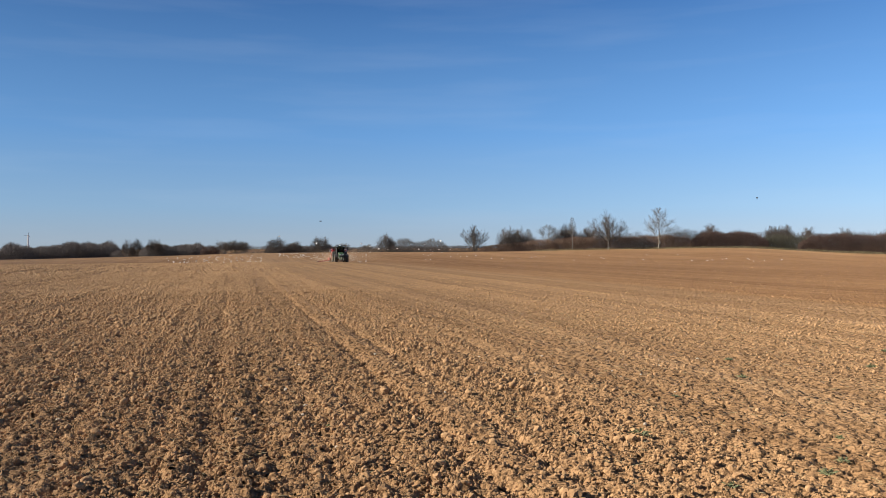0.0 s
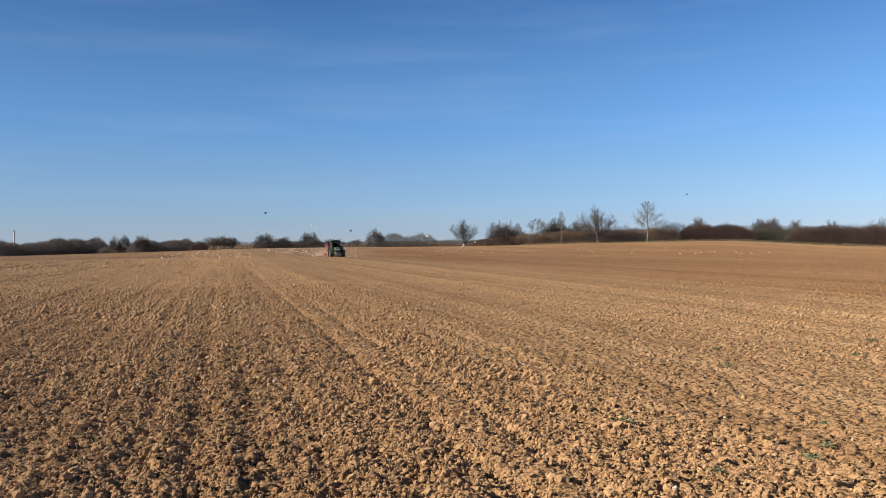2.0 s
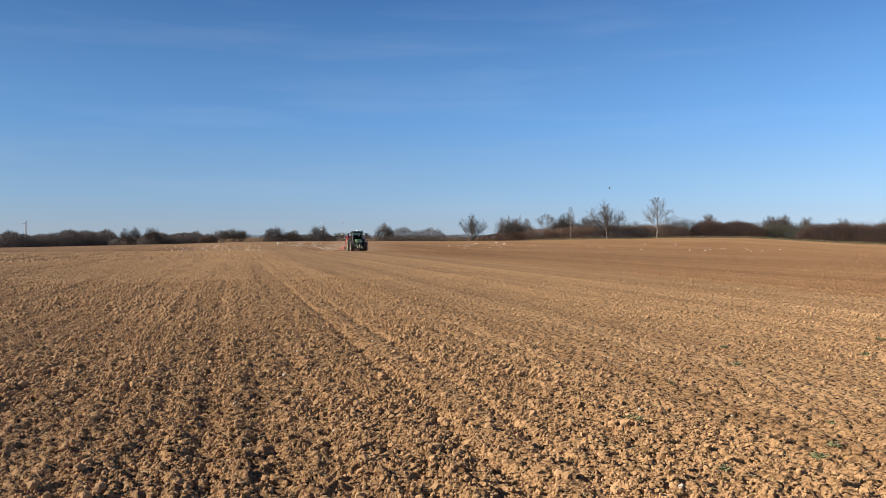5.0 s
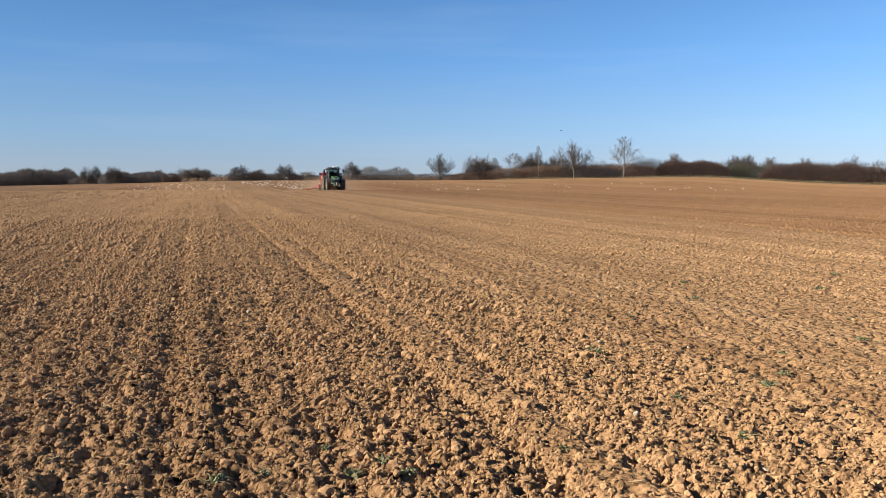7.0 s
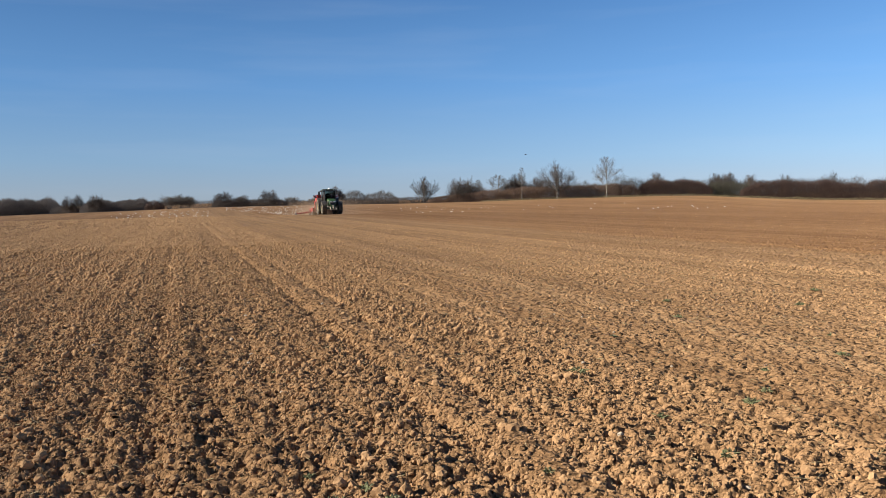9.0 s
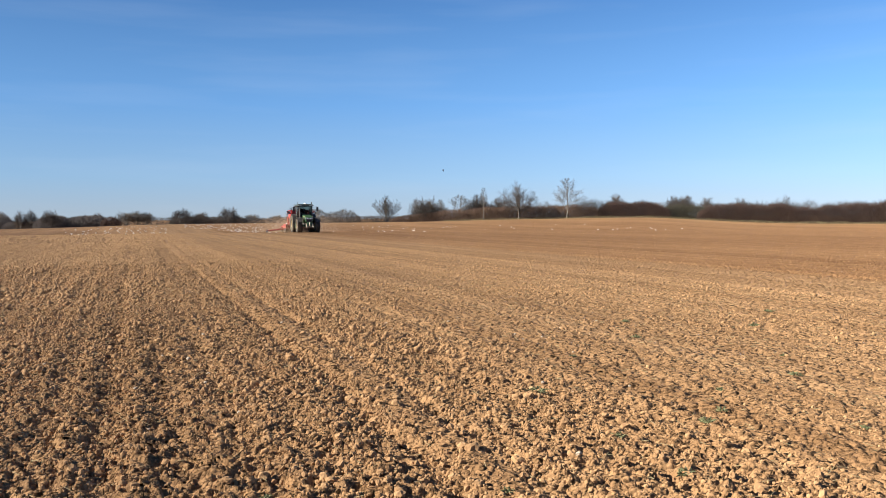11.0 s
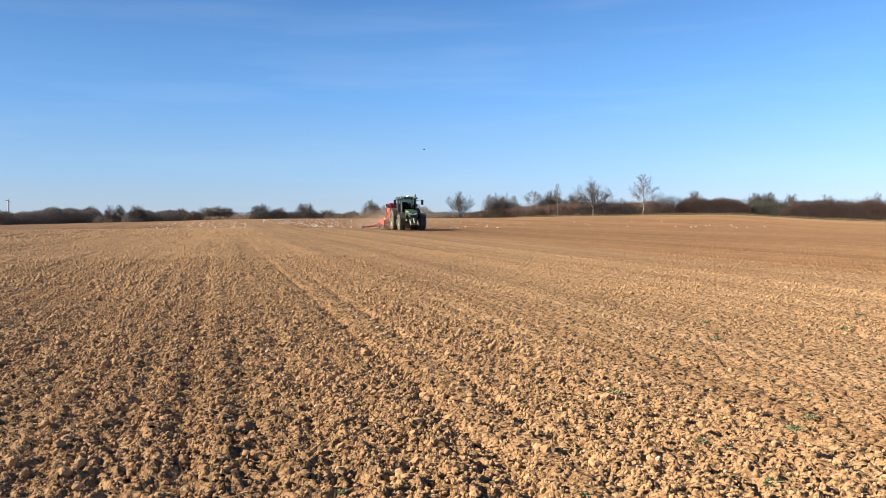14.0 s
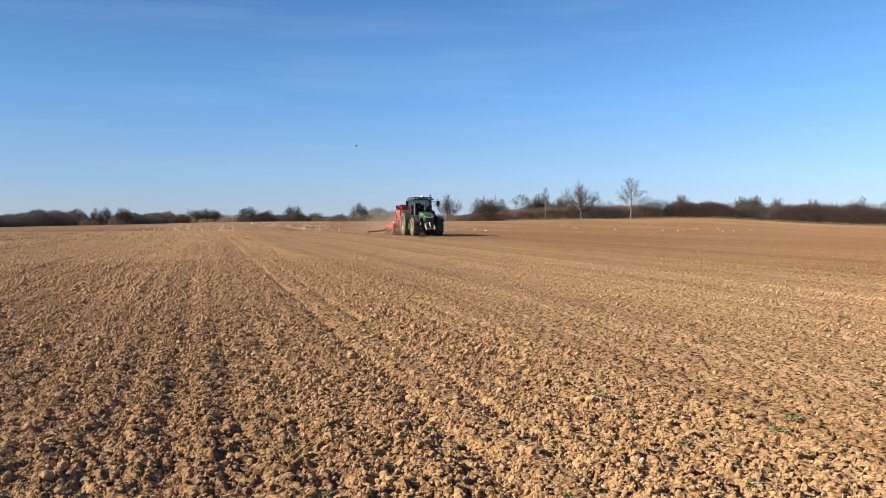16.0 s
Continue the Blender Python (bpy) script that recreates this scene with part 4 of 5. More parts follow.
        for k in range(4):
            bm = bmesh.new()
            box(bm, (s * (1.2 - 0.06 * k), -1.35, 0.5 + 0.27 * k), (0.4, 0.28, 0.04), 0.01)
            part("step", bm, M_BLACK, t)
    bm = bmesh.new()
    rod(bm, (0.72, -1.15, 1.3), (0.72, -1.15, 2.4), 0.11, n=16)
    rod(bm, (0.72, -1.15, 2.4), (0.72, -1.2, 2.9), 0.065, n=12)
    part("exhaust", bm, M_BLACK, t)
    bm = bmesh.new()
    rod(bm, (-0.7, -1.15, 1.4), (-0.7, -1.15, 2.2), 0.1, n=14)
    part("air_intake", bm, M_BLACK, t)
    bm = bmesh.new()
    for s in (-1, 1):
        rod(bm, (s * 0.4, -3.4, 0.7), (s * 0.45, -4.3, 0.6), 0.06)
    rod(bm, (0, -3.4, 1.4), (0, -4.3, 1.1), 0.05)
    part("rear_linkage", bm, M_STEEL, t)
    tagged(t, "dark green farm tractor with dusty tyres pulling a red seed drill", "tractor")
    return t, wheels


# ---- seed drill: its own thing, hitched behind ----
def make_drill():
    d = new("seed_drill")
    bm = bmesh.new()
    box(bm, (0, -4.9, 0.75), (0.22, 1.7, 0.22), 0.03)
    box(bm, (0, -4.2, 0.7), (0.9, 0.16, 0.3), 0.03)
    part("drawbar", bm, M_RED, d)
    for yc, z in ((-5.7, 0.58), (-6.7, 0.58), (-7.6, 0.55)):
        bm = bmesh.new()
        box(bm, (0, yc, z + 0.12), (2.9, 0.16, 0.3), 0.02)
        part("frame_beam", bm, M_RED, d)
        for s in (-1, 1):
            bm = bmesh.new()
            box(bm, (s * 2.25, yc, z + 0.08), (1.5, 0.15, 0.24), 0.02)
            part("wing_beam", bm, M_RED, d)
    for x in (-2.9, -1.5, -0.6, 0.6, 1.5, 2.9):
        bm = bmesh.new()
        box(bm, (x, -6.65, 0.66), (0.14, 2.1, 0.26), 0.02)
        part("frame_rail", bm, M_RED, d)
    # hopper: a funnel on legs, with a lid
    bm = bmesh.new()
    box(bm, (0, -5.3, 2.23), (2.1, 0.98, 0.85), 0.05)
    box(bm, (0, -5.3, 1.5), (2.0, 0.98, 0.62), 0.03, Matrix.Translation((0, -5.3, 1.5)) @ Matrix.Rotation(math.pi, 4, "Y") @ Matrix.Translation((0, 5.3, -1.5)), top=(0.75, 0.4))
    hopper = part("hopper", bm, M_RED, d, "bright red seed hopper")
    bm = bmesh.new()
    box(bm, (0, -5.3, 2.68), (2.16, 1.02, 0.09), 0.03)
    part("lid", bm, M_RED, hopper)
    for x in (-1.0, 0.0, 1.0):
        bm = bmesh.new()
        box(bm, (x * 0.9, -4.8, 2.25), (0.07, 0.05, 0.8), 0.01)
        part("rib", bm, M_RED, hopper)
    for s in (-1, 1):
        for yy in (-4.7, -5.9):
            bm = bmesh.new()
            rod(bm, (s * 1.0, yy, 0.85), (s * 1.1, yy, 1.9), 0.06, n=8)
            part("hopper_leg", bm, M_RED, d)
        bm = bmesh.new()
        box(bm, (s * 1.34, -4.45, 2.42), (0.42, 0.03, 0.42), 0.005)
        board = part("warning_board", bm, M_WHITE, d, "white board with red stripes")
        for k in (-1, 0, 1):
            bm = bmesh.new()
            box(bm, (0, 0, 0), (0.08, 0.012, 0.4 if k == 0 else 0.26), 0, Matrix.Translation((s * 1.34 + k * 0.13, -4.43, 2.42 + k * 0.06 * s)) @ Matrix.Rotation(radians(38 * s), 4, "Y"))
            part("red_stripe", bm, M_RED, board)
    # two gangs of discs before, one packer behind
    disc = bmesh.new()
    lathe(disc, [(-0.012, 0.03), (-0.012, 0.2), (0.0, 0.26), (0.012, 0.2), (0.012, 0.03)], 18)
    first = None
    for row, yy in ((0, -5.45), (1, -6.15)):
        for k in range(20):
            x = -2.85 + k * 0.3 + 0.07 * row
            if first is None:
                first = part("disc", disc, M_STEEL, d, "worn steel disc")
                ob = first
            else:
                ob = new("disc", first.data)
                ob.parent = d
            ob.matrix_basis = pose(x, yy, 0.24, 0, 0, 14 if row else -14)
    leg = bmesh.new()
    rod(leg, (0, 0, 0), (0, 0.1, 0.3), 0.03, n=6)
    first = None
    for row, yy in ((0, -5.45), (1, -6.15)):
        for k in range(20):
            if first is None:
                first = part("disc_arm", leg, M_RED, d)
                ob = first
            else:
                ob = new("disc_arm", first.data)
                ob.parent = d
            ob.matrix_basis = pose(-2.8 + k * 0.3 + 0.07 * row, yy - 0.05, 0.27)
    for k in range(10):
        bm = bmesh.new()
        lathe(bm, [(-0.25, 0.1), (-0.25, 0.3), (-0.18, 0.37), (0.18, 0.37), (0.25, 0.3), (0.25, 0.1)], 22)
        ob = part("packer_tyre", bm, M_RUBBER, d)
        ob.matrix_basis = pose(-2.7 + k * 0.6, -7.1, 0.36)
    bm = bmesh.new()
    rod(bm, (-3.0, -7.1, 0.36), (3.0, -7.1, 0.36), 0.06)
    part("packer_axle", bm, M_STEEL, d)
    # coulters, and a harrow of wire tines behind
    for k in range(24):
        bm = bmesh.new()
        rod(bm, (-2.88 + k * 0.25, -7.6, 0.52), (-2.88 + k * 0.25, -8.0, 0.1), 0.028, n=6)
        rod(bm, (-2.88 + k * 0.25, -8.0, 0.1), (-2.88 + k * 0.25, -8.35, 0.02), 0.016, n=6)
        part("coulter", bm, M_BLACK, d)
    bm = bmesh.new()
    box(bm, (0, -8.3, 0.35), (6.0, 0.07, 0.07), 0.01)
    part("harrow_bar", bm, M_BLACK, d)
    for k in range(4):
        bm = bmesh.new()
        rod(bm, (-2.4 + k * 1.6, -7.6, 0.55), (-2.4 + k * 1.6, -8.3, 0.35), 0.03, n=6)
        part("harrow_arm", bm, M_BLACK, d)
    # distributor tower with its seed pipes
    bm = bmesh.new()
    rod(bm, (0, -6.75, 0.8), (0, -6.75, 1.3), 0.16, n=12)
    rod(bm, (0, -6.75, 1.3), (0, -6.75, 1.5), 0.3, 0.2, n=16)
    part("distributor", bm, M_RED, d)
    for k in range(16):
        a = 2 * math.pi * k / 16
        end = (-2.6 + k * 5.2 / 15, -7.7, 0.5)
        p = [Vector((0.2 * math.cos(a), -6.75 + 0.2 * math.sin(a), 1.4)), Vector((end[0] * 0.45, -7.1, 1.25)), Vector((end[0] * 0.9, -7.45, 0.9)), Vector(end)]
        bm = bmesh.new()
        for i in range(3):
            rod(bm, p[i], p[i + 1], 0.022, n=6)
        part("seed_pipe", bm, M_BLACK, d)
    for s in (-1, 1):
        bm = bmesh.new()
        rod(bm, (s * 1.0, -6.3, 1.1), (s * 2.3, -6.3, 0.66), 0.05, n=10)
        part("wing_cylinder", bm, M_STEEL, d)
        bm = bmesh.new()
        rod(bm, (s * 2.3, -6.3, 0.6), (s * 2.3, -6.3, 1.15), 0.09, 0.07, n=10)
        part("gauge_post", bm, M_WHITE, d)
        bm = slab([(-5.3, 0.15), (-5.0, 0.5), (-5.6, 0.5), (-6.4, 0.45), (-6.4, 0.15)], s * 3.04 - 0.02, s * 3.04 + 0.02)
        part("side_plate", bm, M_BLACK, d)
    # a marker arm let down on one side, with its disc in the soil
    bm = bmesh.new()
    rod(bm, (2.9, -6.0, 0.42), (5.0, -6.05, 0.32), 0.1, 0.09, 8)
    rod(bm, (5.0, -6.05, 0.32), (7.0, -6.1, 0.22), 0.09, 0.08, 8)
    rod(bm, (2.9, -6.0, 0.7), (4.6, -6.03, 0.4), 0.035, 0.03, 6)
    arm = part("marker_arm", bm, M_RUST, d, "red marker arm let down to the soil")
    bm = bmesh.new()
    lathe(bm, [(-0.02, 0.03), (-0.02, 0.17), (0.0, 0.21), (0.02, 0.17), (0.02, 0.03)], 18)
    bmesh.ops.transform(bm, matrix=pose(6.95, -6.1, 0.19, 0, 0, 55), verts=bm.verts)
    part("marker_disc", bm, M_BLACK, arm, "dark steel marker disc")
    for x in (-2.8, -1.2, 1.2, 2.8):
        bm = slab([(-5.5, 0.4), (-5.3, 0.95), (-5.9, 1.05), (-6.7, 0.95), (-7.2, 0.6), (-6.6, 0.35)], x - 0.16, x + 0.16)
        bmesh.ops.bevel(bm, geom=list(bm.edges), offset=0.02, segments=1, affect="EDGES")
        part("side_frame", bm, M_RUST, d)
    for y0, z0, dz in ((-5.5, 0.72, 0.3), (-6.2, 0.85, 0.36), (-6.9, 0.7, 0.34)):
        bm = bmesh.new()
        box(bm, (0, y0, z0), (5.6, 0.22, dz), 0.03)
        part("tool_carrier", bm, M_RUST, d)
    bm = bmesh.new()
    rod(bm, (1.0, -5.6, 1.5), (2.6, -6.9, 0.85), 0.07, n=8)
    rod(bm, (-1.0, -5.6, 1.5), (-2.6, -6.9, 0.85), 0.07, n=8)
    part("brace", bm, M_RUST, d)
    # the tools are three metres wide and trail behind the hopper
    upper = ("hopper", "lid", "rib", "hopper_leg", "warning_board", "red_stripe")
    for ob in d.children_recursive:
        wide = 1.1 if ob.name.split(".")[0] in upper else 0.54
        if ob.matrix_basis.translation.length > 0:
            ob.matrix_basis.translation.x *= wide
            ob.matrix_basis.translation.y = -4.2 + (ob.matrix_basis.translation.y + 4.2) * 1.6
        else:
            ob.data.transform(Matrix.Translation((0, -4.2, 0)) @ Matrix.Diagonal((wide, 1.6, 1, 1)) @ Matrix.Translation((0, 4.2, 0)))
    return tagged(d, "red trailed seed drill with hopper and disc rows", "seed drill")


# ---- dust that the drill throws up: fine grains ----
def make_dust(name, n, seed, size, lx, ly, lz, label):
    rng = np.random.default_rng(seed)
    y = -rng.uniform(0, 1, n) ** 2.0 * ly
    t = -y / ly
    x = rng.normal(0, 1, n) * lx * (0.45 + 0.6 * t)
    z = np.abs(rng.normal(0, 1, n)) * lz * (0.55 + 0.45 * t) * np.exp(-0.5 * (x / (lx * 1.6)) ** 2)
    z = 3.0 * np.tanh(z / 3.0)
    tri = rng.normal(0, 1, (n, 3, 3))
    tri *= (size * rng.uniform(0.5, 1.1, n) / np.linalg.norm(tri, axis=2).max(axis=1))[:, None, None]
    v = np.stack([x, y, z + 0.02], 1)[:, None] + tri
    f = np.arange(3 * n).reshape(-1, 3)
    ob = link(name, big_mesh(name, v.reshape(-1, 3), f.reshape(-1, 3)), M_DUST)
    return tagged(ob, label, "dust", kind="stuff")


tractor, tractor_wheels = make_tractor()
drill = make_drill()
dust = make_dust("dust_cloud", 310000, 3, 0.02, 1.7, 14.0, 1.35, "brown dust blown up behind the seed drill")
dust_drift = make_dust("dust_drift", 130000, 4, 0.022, 3.2, 45.0, 2.0, "thin brown dust drifting off behind the tractor")


# ---- gulls ----
def egg(bm, c, s, n=8):
    bmesh.ops.create_uvsphere(bm, u_segments=n, v_segments=6, radius=1.0, matrix=Matrix.Translation(c) @ Matrix.Diagonal((*s, 1)))
    return bm


def standing_gull():
    k = 0.8
    g = new("gull")
    bm = egg(bmesh.new(), (0, 0, 0.2), (0.075, 0.17, 0.085))
    part("body", bm, M_GULL, g, "", True)
    bm = egg(bmesh.new(), (0, 0.16, 0.31), (0.045, 0.055, 0.045))
    rod(bm, (0, 0.1, 0.23), (0, 0.15, 0.3), 0.045, 0.035, 8)
    head = part("head", bm, M_GULL, g, "", True)
    bm = rod(bmesh.new(), (0, 0.2, 0.305), (0, 0.265, 0.295), 0.015, 0.004, 6)
    part("beak", bm, M_BEAK, head)
    for s in (-1, 1):
        bm = egg(bmesh.new(), (s * 0.065, -0.05, 0.225), (0.02, 0.18, 0.06))
        part("wing", bm, M_GULL_GREY, g, "folded grey wing", True)
        bm = rod(bmesh.new(), (s * 0.03, 0, -0.02), (s * 0.03, 0, 0.14), 0.008, n=5)
        part("leg", bm, M_BEAK, g)
    bm = bmesh.new()
    box(bm, (0, -0.2, 0.2), (0.07, 0.14, 0.02))
    part("tail", bm, M_GULL, g)
    for ob in g.children_recursive:
        ob.data.transform(Matrix.Scale(k, 4))
    return tagged(g, "white gull standing on the tilled soil", "gull", "gulls on the field")


def flying_bird(name, body, wing, label, group, k=1.0):
    g = new(name)
    bm = egg(bmesh.new(), (0, 0, 0), (0.07 * k, 0.2 * k, 0.065 * k))
    egg(bm, (0, 0.2 * k, 0.02 * k), (0.042 * k, 0.055 * k, 0.04 * k))
    box(bm, (0, -0.24 * k, 0), (0.1 * k, 0.16 * k, 0.015 * k))
    part("body", bm, body, g, "", True)
    out = []
    for s in (-1, 1):
        bm = bmesh.new()
        ys = ((0.0, 0.09, -0.08), (0.22, 0.12, -0.05), (0.42, 0.07, -0.07), (0.6, -0.06, -0.1))
        rows = []
        for i, (x, a, b) in enumerate(ys):
            th = 0.014 - 0.003 * i
            rows.append([bm.verts.new((s * x * k, a * k, th * k)), bm.verts.new((s * x * k, b * k, th * 0.4 * k)),
                         bm.verts.new((s * x * k, b * k, -th * 0.4 * k)), bm.verts.new((s * x * k, a * k, -th * k))])
        bm.faces.new(rows[0])
        bm.faces.new(rows[-1][::-1])
        for p, q in zip(rows, rows[1:]):
            for j in range(4):
                bm.faces.new((p[j], p[(j + 1) % 4], q[(j + 1) % 4], q[j]))
        w = part("wing", bm, wing, g)
        w.matrix_basis = pose(s * 0.05 * k, 0.03 * k, 0.02 * k)
        out.append((w, s, k))
    tagged(g, label, name, group)
    return g, out


rng = np.random.default_rng(42)
gull = standing_gull()
spots = []
for n, az0, az1, r0, r1 in ((205, -13.2, -7.0, 152, 262), (84, -21.0, -14.4, 158, 240), (8, -6.2, 5.0, 170, 230), (6, 5.0, 10.0, 158, 200), (10, 15.5, 22.0, 150, 180), (5, 10, 16, 156, 200)):
    for _ in range(n):
        u = rng.uniform(0, 1)
        q = rng.uniform(0, 1)
        if n > 100:                   # a loose flock, nearer at its east end
            u = min(1, max(0, 0.52 + rng.normal(0, 0.3)))
            q = min(1.0, q * (0.35 + 0.85 * u))
        az = az0 + (az1 - az0) * u
        rs = np.linspace(r1, r0, 120)      # even over the slope as it rises from the dip
        rise = (land(rs * math.sin(radians(az)), rs * math.cos(radians(az))) - 1.6) / rs
        rise = np.minimum.accumulate(rise) - np.arange(120) * 1e-7
        aim = rise[0] + (rise[-1] - rise[0]) * q
        spots.append((az, float(np.interp(-aim, -rise, rs)), rng.uniform(0, 360)))
for i, (az, r, turn) in enumerate(spots):
    x, y, z = at(az, r)
    m = pose(x, y, float(surface(np.array([x]), np.array([y]))[0]) + 0.02, 0, 0, turn)
    if i == 0:
        gull.matrix_basis = m
    else:
        copy_thing(gull, m)


birds = []


def fly(kind, rows, rest, size=0.66):
    """A bird on the wing: rows of seconds and place, and the spot where it settles."""
    if kind == "gull":
        b, wings = flying_bird("gull", M_GULL, M_GULL, "white gull on the wing over the field", "gulls in the air", size)
    else:
        b, wings = flying_bird("crow", M_CROW, M_CROW, "black crow on the wing over the field", "crows in the air", 0.85)
    birds.append((b, wings, rows, rest))


fly("crow", ((0, -18.3, 103.4, 5.2), (0.6, -19.4, 103.2, 5.7), (1.2, -21.3, 102.8, 6.2), (1.8, -23.3, 102.4, 5.8), (2.5, -24.9, 102.0, 5.3), (3.5, -26.7, 101.6, 4.2)), (-40, 120))
fly("gull", ((0, -27.0, 117.0, 3.4), (1.5, -30.1, 116.2, 3.2), (2.5, -27.1, 116.9, 3.6), (3.5, -29.9, 116.2, 3.4)), (-27, 132))
fly("gull", ((0, -14.3, 114.2, 2.2), (1.5, -18.1, 113.7, 3.4), (2.5, -21.6, 113.0, 4.7), (3.5, -23.4, 112.6, 3.5), (6.0, -17.5, 113.0, 3.6)), (-24, 138))
fly("gull", ((0, -14.2, 124.3, 1.9), (1.5, -20.7, 123.4, 2.7), (2.5, -23.4, 122.8, 4.4), (3.5, -26.5, 122.2, 3.1), (6.0, -18.6, 123.0, 2.6)), (-22, 141))
fly("crow", ((0, -8.9, 109.8, 2.3), (1.5, -13.4, 109.3, 3.1), (2.5, -13.9, 109.2, 3.3), (3.5, -18.0, 108.6, 2.7)), (-30, 125))
fly("gull", ((0, -21.3, 116.2, 2.4), (1.5, -20.7, 116.3, 2.6), (2.5, -18.0, 116.7, 4.2), (3.5, -17.9, 116.7, 4.3), (6.0, -16.8, 117.0, 3.0)), (-21, 146))
fly("gull", ((0, -12.1, 117.5, 1.5), (1.5, -12.6, 117.5, 1.7), (2.5, -12.5, 117.4, 3.3), (3.5, -14.2, 117.2, 2.6), (6.0, -19.3, 118.0, 1.8)), (-25, 130))
fly("gull", ((0, -9.7, 121.8, 1.5), (1.5, -5.6, 122.0, 1.7), (2.5, -1.3, 122.1, 3.4), (3.5, 0.9, 122.1, 1.9)), (2, 118))
fly("gull", ((0, -5.8, 112.0, 1.4), (1.5, -0.7, 112.2, 1.0), (2.5, 4.0, 112.1, 1.4), (3.5, 4.5, 112.1, 0.8)), (6, 111))
fly("gull", ((0, -2.9, 112.1, 1.4), (1.5, 0.2, 112.2, 0.9), (2.5, 2.9, 112.1, 1.0), (3.5, 1.8, 112.1, 0.6)), (3, 110))
fly("gull", ((0, -2.9, 120.1, 2.7), (1.5, 3.9, 120.1, 1.4), (2.5, 4.1, 120.1, 1.7), (3.5, 5.2, 120.0, 0.8)), (8, 118))
fly("crow", ((0, 49.3, 131.1, 9.8), (1.5, 43.4, 133.2, 9.2), (3.5, 31.7, 136.3, 10.4), (9, 20.6, 138.4, 9.1), (14.5, -6.3, 139.4, 13.4), (16, -13.5, 139.0, 14.2)), None)

# the rest of the flock lifts off before the tractor and settles farther east
rng = np.random.default_rng(77)
for _ in range(20):
    a0, r0 = rng.normal(-2.2, 1.7), rng.uniform(150, 228)
    a1 = a0 + rng.uniform(1.6, 4.6)
    top = rng.uniform(0.3, 3.6)
    rows = []
    for t, s, h in ((0, 0.0, top), (1.2, 0.36, top * rng.uniform(0.6, 1.2)), (2.4, 0.7, top * rng.uniform(0.35, 0.8)), (3.2, 0.92, 0.5)):
        x, y, z = at(a0 + (a1 - a0) * s, r0 + 4 * s)
        rows.append((t + (rng.uniform(-0.3, 0.3) if t else 0), x, y, z + h + 0.1))
    x, y, z = at(a1, r0 + 5)
    fly("gull", rows, (x, y), 0.44)


# ---- weeds, stones, straw, single large clods ----
def make_weed(x, y, size, seed):
    rg = np.random.default_rng(seed)
    z = float(surface(np.array([x]), np.array([y]))[0])
    n = int(34 + 20 * size / 0.1)
    p0 = np.stack([rg.normal(0, size * 0.22, n), rg.normal(0, size * 0.22, n), np.full(n, -0.01)], 1)
    d = np.stack([rg.normal(0, 0.7, n), rg.normal(0, 0.7, n), rg.uniform(0.3, 1.0, n)], 1)
    d /= np.linalg.norm(d, axis=1, keepdims=True)
    ln = size * rg.uniform(0.5, 1.2, n)
    mid = p0 + d * (ln * 0.6)[:, None]
    end = mid + (d + [0, 0, -0.7]) * (ln * 0.45)[:, None]
    w = np.full(n, 0.004)
    v, f = tubes(np.concatenate([p0, mid]), np.concatenate([mid, end]), np.concatenate([w, w * 1.2]), np.concatenate([w * 1.2, w * 0.2]), 3)
    ob = link("weed", big_mesh("weed", v, f), M_WEED)
    ob.matrix_basis = pose(x, y, z)
    tagged(ob, "small green weed sprouting from the dry soil", "weed", "weeds in the field")


WEEDS = ((-0.7, 4.1, 0.09), (-0.5, 4.25, 0.06), (0.0, 4.2, 0.08), (0.15, 4.35, 0.07), (0.3, 4.15, 0.06), (-0.2, 4.6, 0.05),
         (1.9, 7.05, 0.11), (3.0, 5.9, 0.08), (3.3, 6.3, 0.07), (2.35, 4.75, 0.1), (4.6, 7.5, 0.09), (5.1, 8.6, 0.07), (3.9, 10.2, 0.1), (2.2, 5.6, 0.06),
         (1.5, 5.2, 0.05), (5.9, 10.9, 0.09), (4.2, 11.6, 0.07), (3.6, 7.0, 0.05), (0.2, 6.2, 0.05), (-0.4, 5.0, 0.06), (-1.8, 5.4, 0.05), (6.9, 12.4, 0.1),
         (2.7, 8.9, 0.06), (1.2, 4.5, 0.06), (-0.9, 7.4, 0.05), (4.1, 5.6, 0.06))
for i, (x, y, s) in enumerate(WEEDS):
    make_weed(x, y, s * 0.8, 300 + i)


def make_clod(x, y, size, seed, mat, name, label):
    rg = np.random.default_rng(seed)
    v, f = ico(2 if size < 0.04 else 3)
    q = v * 1.0
    h = np.array([noise.noise(Vector(p * 1.7) + Vector((seed, 0, 0))) * 0.45 + noise.noise(Vector(p * 4.5) + Vector((0, seed, 0))) * 0.2 for p in q])
    q = q * (1 + h)[:, None] * [1.15, 0.95, 0.75] * size
    ob = link(name, big_mesh(name, q, f), mat)
    ob.matrix_basis = pose(x, y, float(surface(np.array([x]), np.array([y]))[0]) + size * 0.3, rg.uniform(-20, 20), rg.uniform(-20, 20), rg.uniform(0, 360))
    tagged(ob, label, name, name + "s in the field")


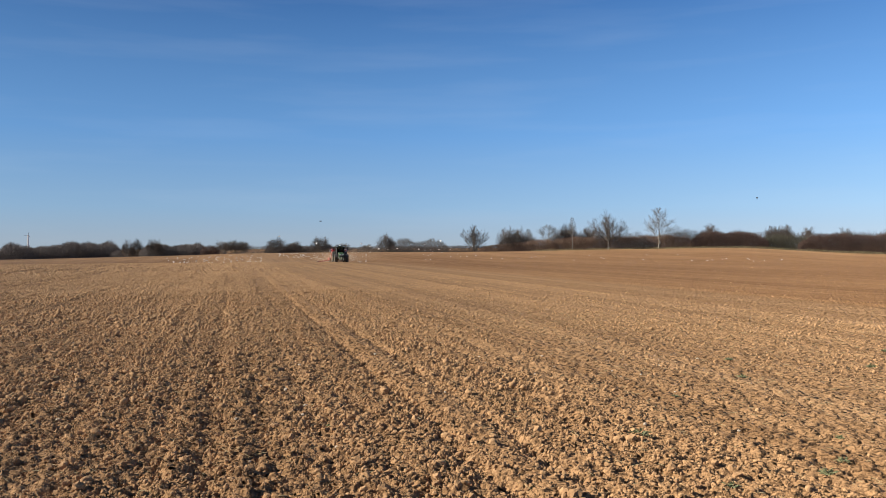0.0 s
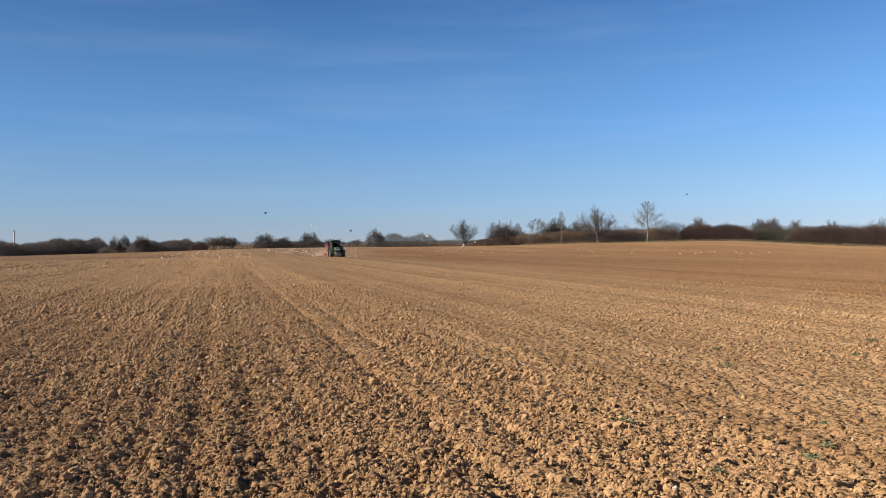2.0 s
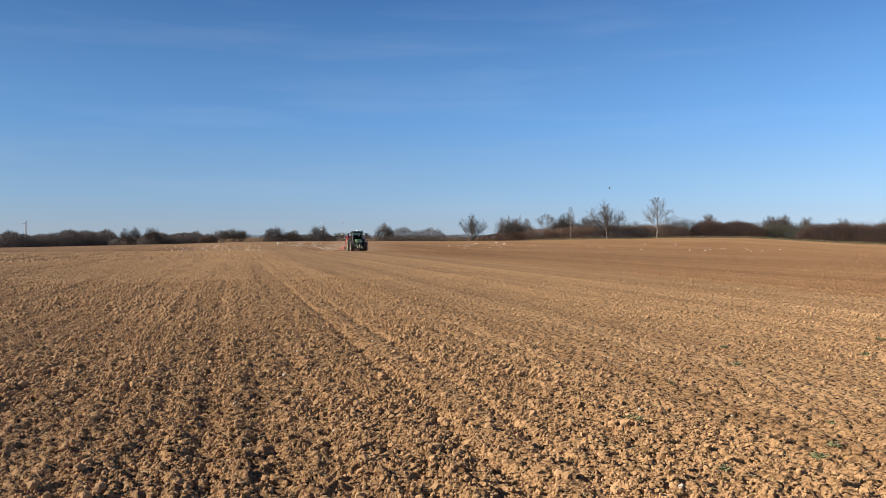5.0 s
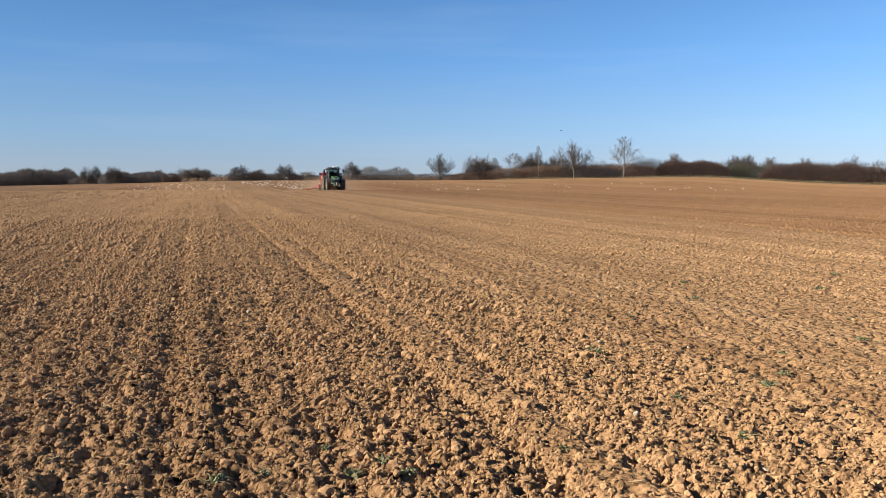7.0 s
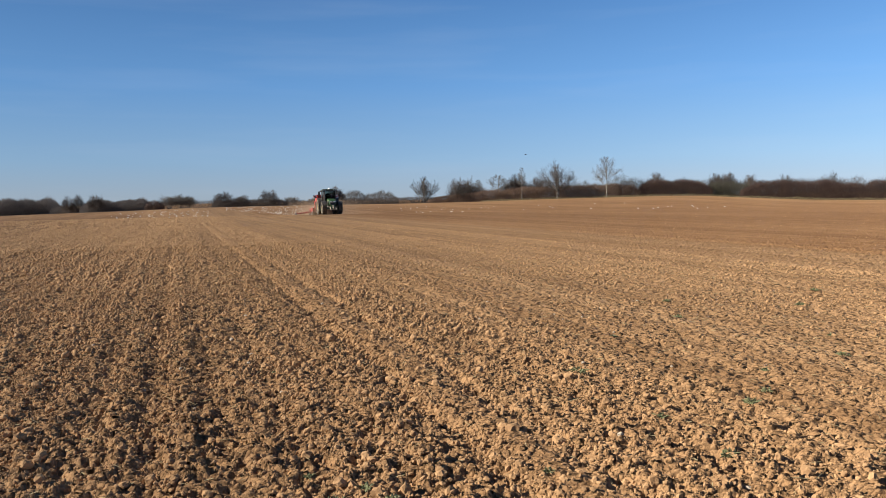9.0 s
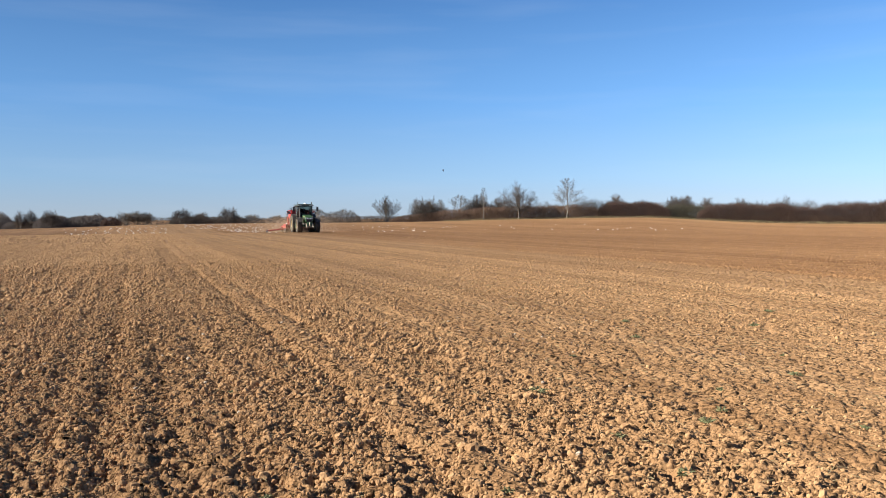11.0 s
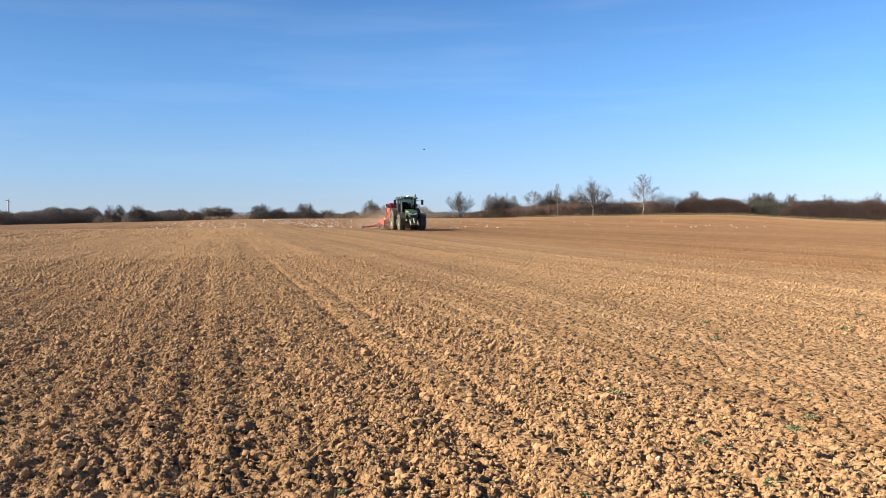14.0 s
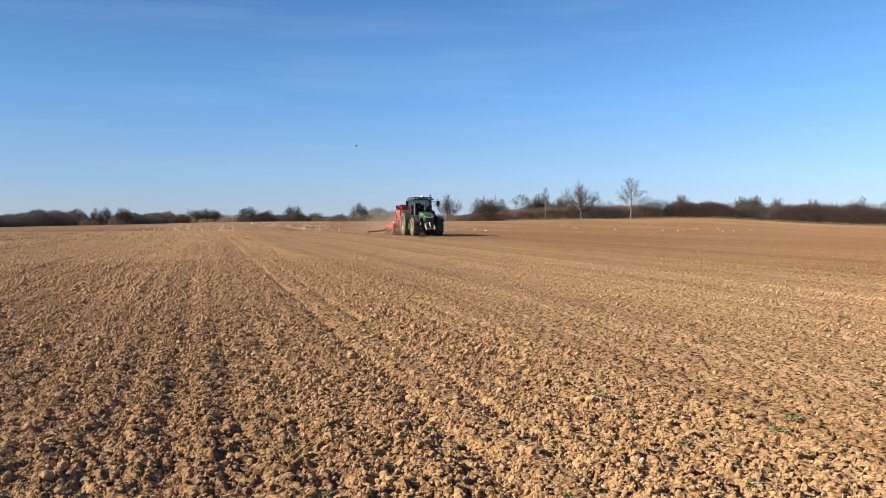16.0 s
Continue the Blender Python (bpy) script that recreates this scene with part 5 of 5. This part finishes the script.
rg = np.random.default_rng(77)
for i in range(240):
    x, y = scatter(1, 4.3, 15, rg, 31)
    x, y = float(x[0]), float(y[0])
    if across(x, y) > 3.4 or roughness(np.array([x]), np.array([y]))[0] < rg.uniform(0.75, 1.0):
        continue
    make_clod(x, y, rg.uniform(0.022, 0.042), 400 + i, M_CLOD, "large_clod", "large crusted lump of dry brown earth")
for i in range(40):
    x, y = scatter(1, 4.2, 13, rg, 31)
    make_clod(float(x[0]), float(y[0]), rg.uniform(0.01, 0.022), 600 + i, M_STONE, "field_stone", "pale stone lying on the soil")


def make_straw():
    rs = np.random.default_rng(9)
    n = 6000
    x, y = scatter(n, 3.8, 20, rs)
    z = surface(x, y) + rs.uniform(0.0, 0.02, n)
    a = rs.uniform(0, 6.28, n)
    ln = rs.uniform(0.02, 0.09, n)
    d = np.stack([np.cos(a), np.sin(a), rs.normal(0, 0.25, n)], 1)
    p0 = np.stack([x, y, z], 1)
    c = np.full(n, 0.0018)
    v, f = tubes(p0, p0 + d * ln[:, None], c, c, 3)
    tagged(link("straw", big_mesh("straw", v, f), M_STRAW), "bits of dry straw and roots on the soil", "straw", kind="stuff")


make_straw()


# ---- what moves ----
HEAD = 195.3                           # the tractor's heading
START, STOP = (-22.5, 148.0), (-0.33, 67.0)


def tractor_place(t):
    k = t / 16.0
    x, y = START[0] + (STOP[0] - START[0]) * k, START[1] + (STOP[1] - START[1]) * k
    return x, y


def follow(t, back=0.0, lift=0.0):
    """The tractor's pose, set on the land under its axles; back: metres behind its front axle that the slope is taken at."""
    x, y = tractor_place(t)
    h = radians(HEAD)
    fx, fy = -math.sin(h), math.cos(h)
    za, zb = float(land(x, y)), float(land(x - fx * 6, y - fy * 6))
    return pose(x, y, za + lift, math.degrees(math.atan2(za - zb, 6)), 0, HEAD)


def motions():
    times = [0.5 * i for i in range(33)]
    walk(tractor, [(t, follow(t)) for t in times])
    walk(drill, [(t, follow(t)) for t in times])
    shift = pose(0, -5.5, 0)
    walk(dust, [(t, follow(t) @ shift @ pose(0, 0, 0, 0, 0, 6)) for t in times])
    for i, (b, wings, rows, rest) in enumerate(birds):
        track = [(t, Vector(p)) for t, *p in rows]
        if rest:
            down = Vector((*rest, float(land(*rest)) + 0.16))
            t0, p0 = track[-1]
            track += [(t0 + 1.2, p0.lerp(down, 0.5) + Vector((0, 0, 0.6))), (t0 + 2.6, down), (16.0, down)]
        keys, turn = [], 0.0
        for (t, p), (_, q) in zip(track, track[1:] + [track[-1]]):
            if (q - p).length > 0.2:
                turn = math.degrees(math.atan2(-(q - p).x, (q - p).y))
            if keys:
                turn = keys[-1][2] + max(-80, min(80, (turn - keys[-1][2] + 180) % 360 - 180))
            keys.append((t, p, turn))
        walk(b, [(t, pose(*p, 0, 0, a)) for t, p, a in keys])
        stop = track[-2][0] if rest else 16.0
        for w, s, k in wings:
            flap = []
            for n in range(int(stop * 6) + 1):
                flap.append((n / 6, pose(s * 0.05 * k, 0.03 * k, 0.02 * k, 0, s * (8 - 30 * math.sin(n * 1.9 + i)), 0)))
            if rest:
                flap += [(stop + 0.4, pose(s * 0.05 * k, 0.03 * k, 0.02 * k, 0, s * 10, -s * 86)), (16.0, pose(s * 0.05 * k, 0.03 * k, 0.02 * k, 0, s * 10, -s * 86))]
            walk(w, flap)
    walk(dust_drift, [(t, follow(t) @ pose(0, -4.0, 0, 0, 0, -16)) for t in times])
    speed = math.hypot(STOP[0] - START[0], STOP[1] - START[1]) / 16.0
    for wheel, rad, x, y in tractor_wheels:
        n = 90
        walk(wheel, [(16.0 * i / n, pose(x, y, rad) @ Matrix.Rotation(-speed / rad * 16.0 * i / n, 4, "X")) for i in range(n + 1)])


motions()
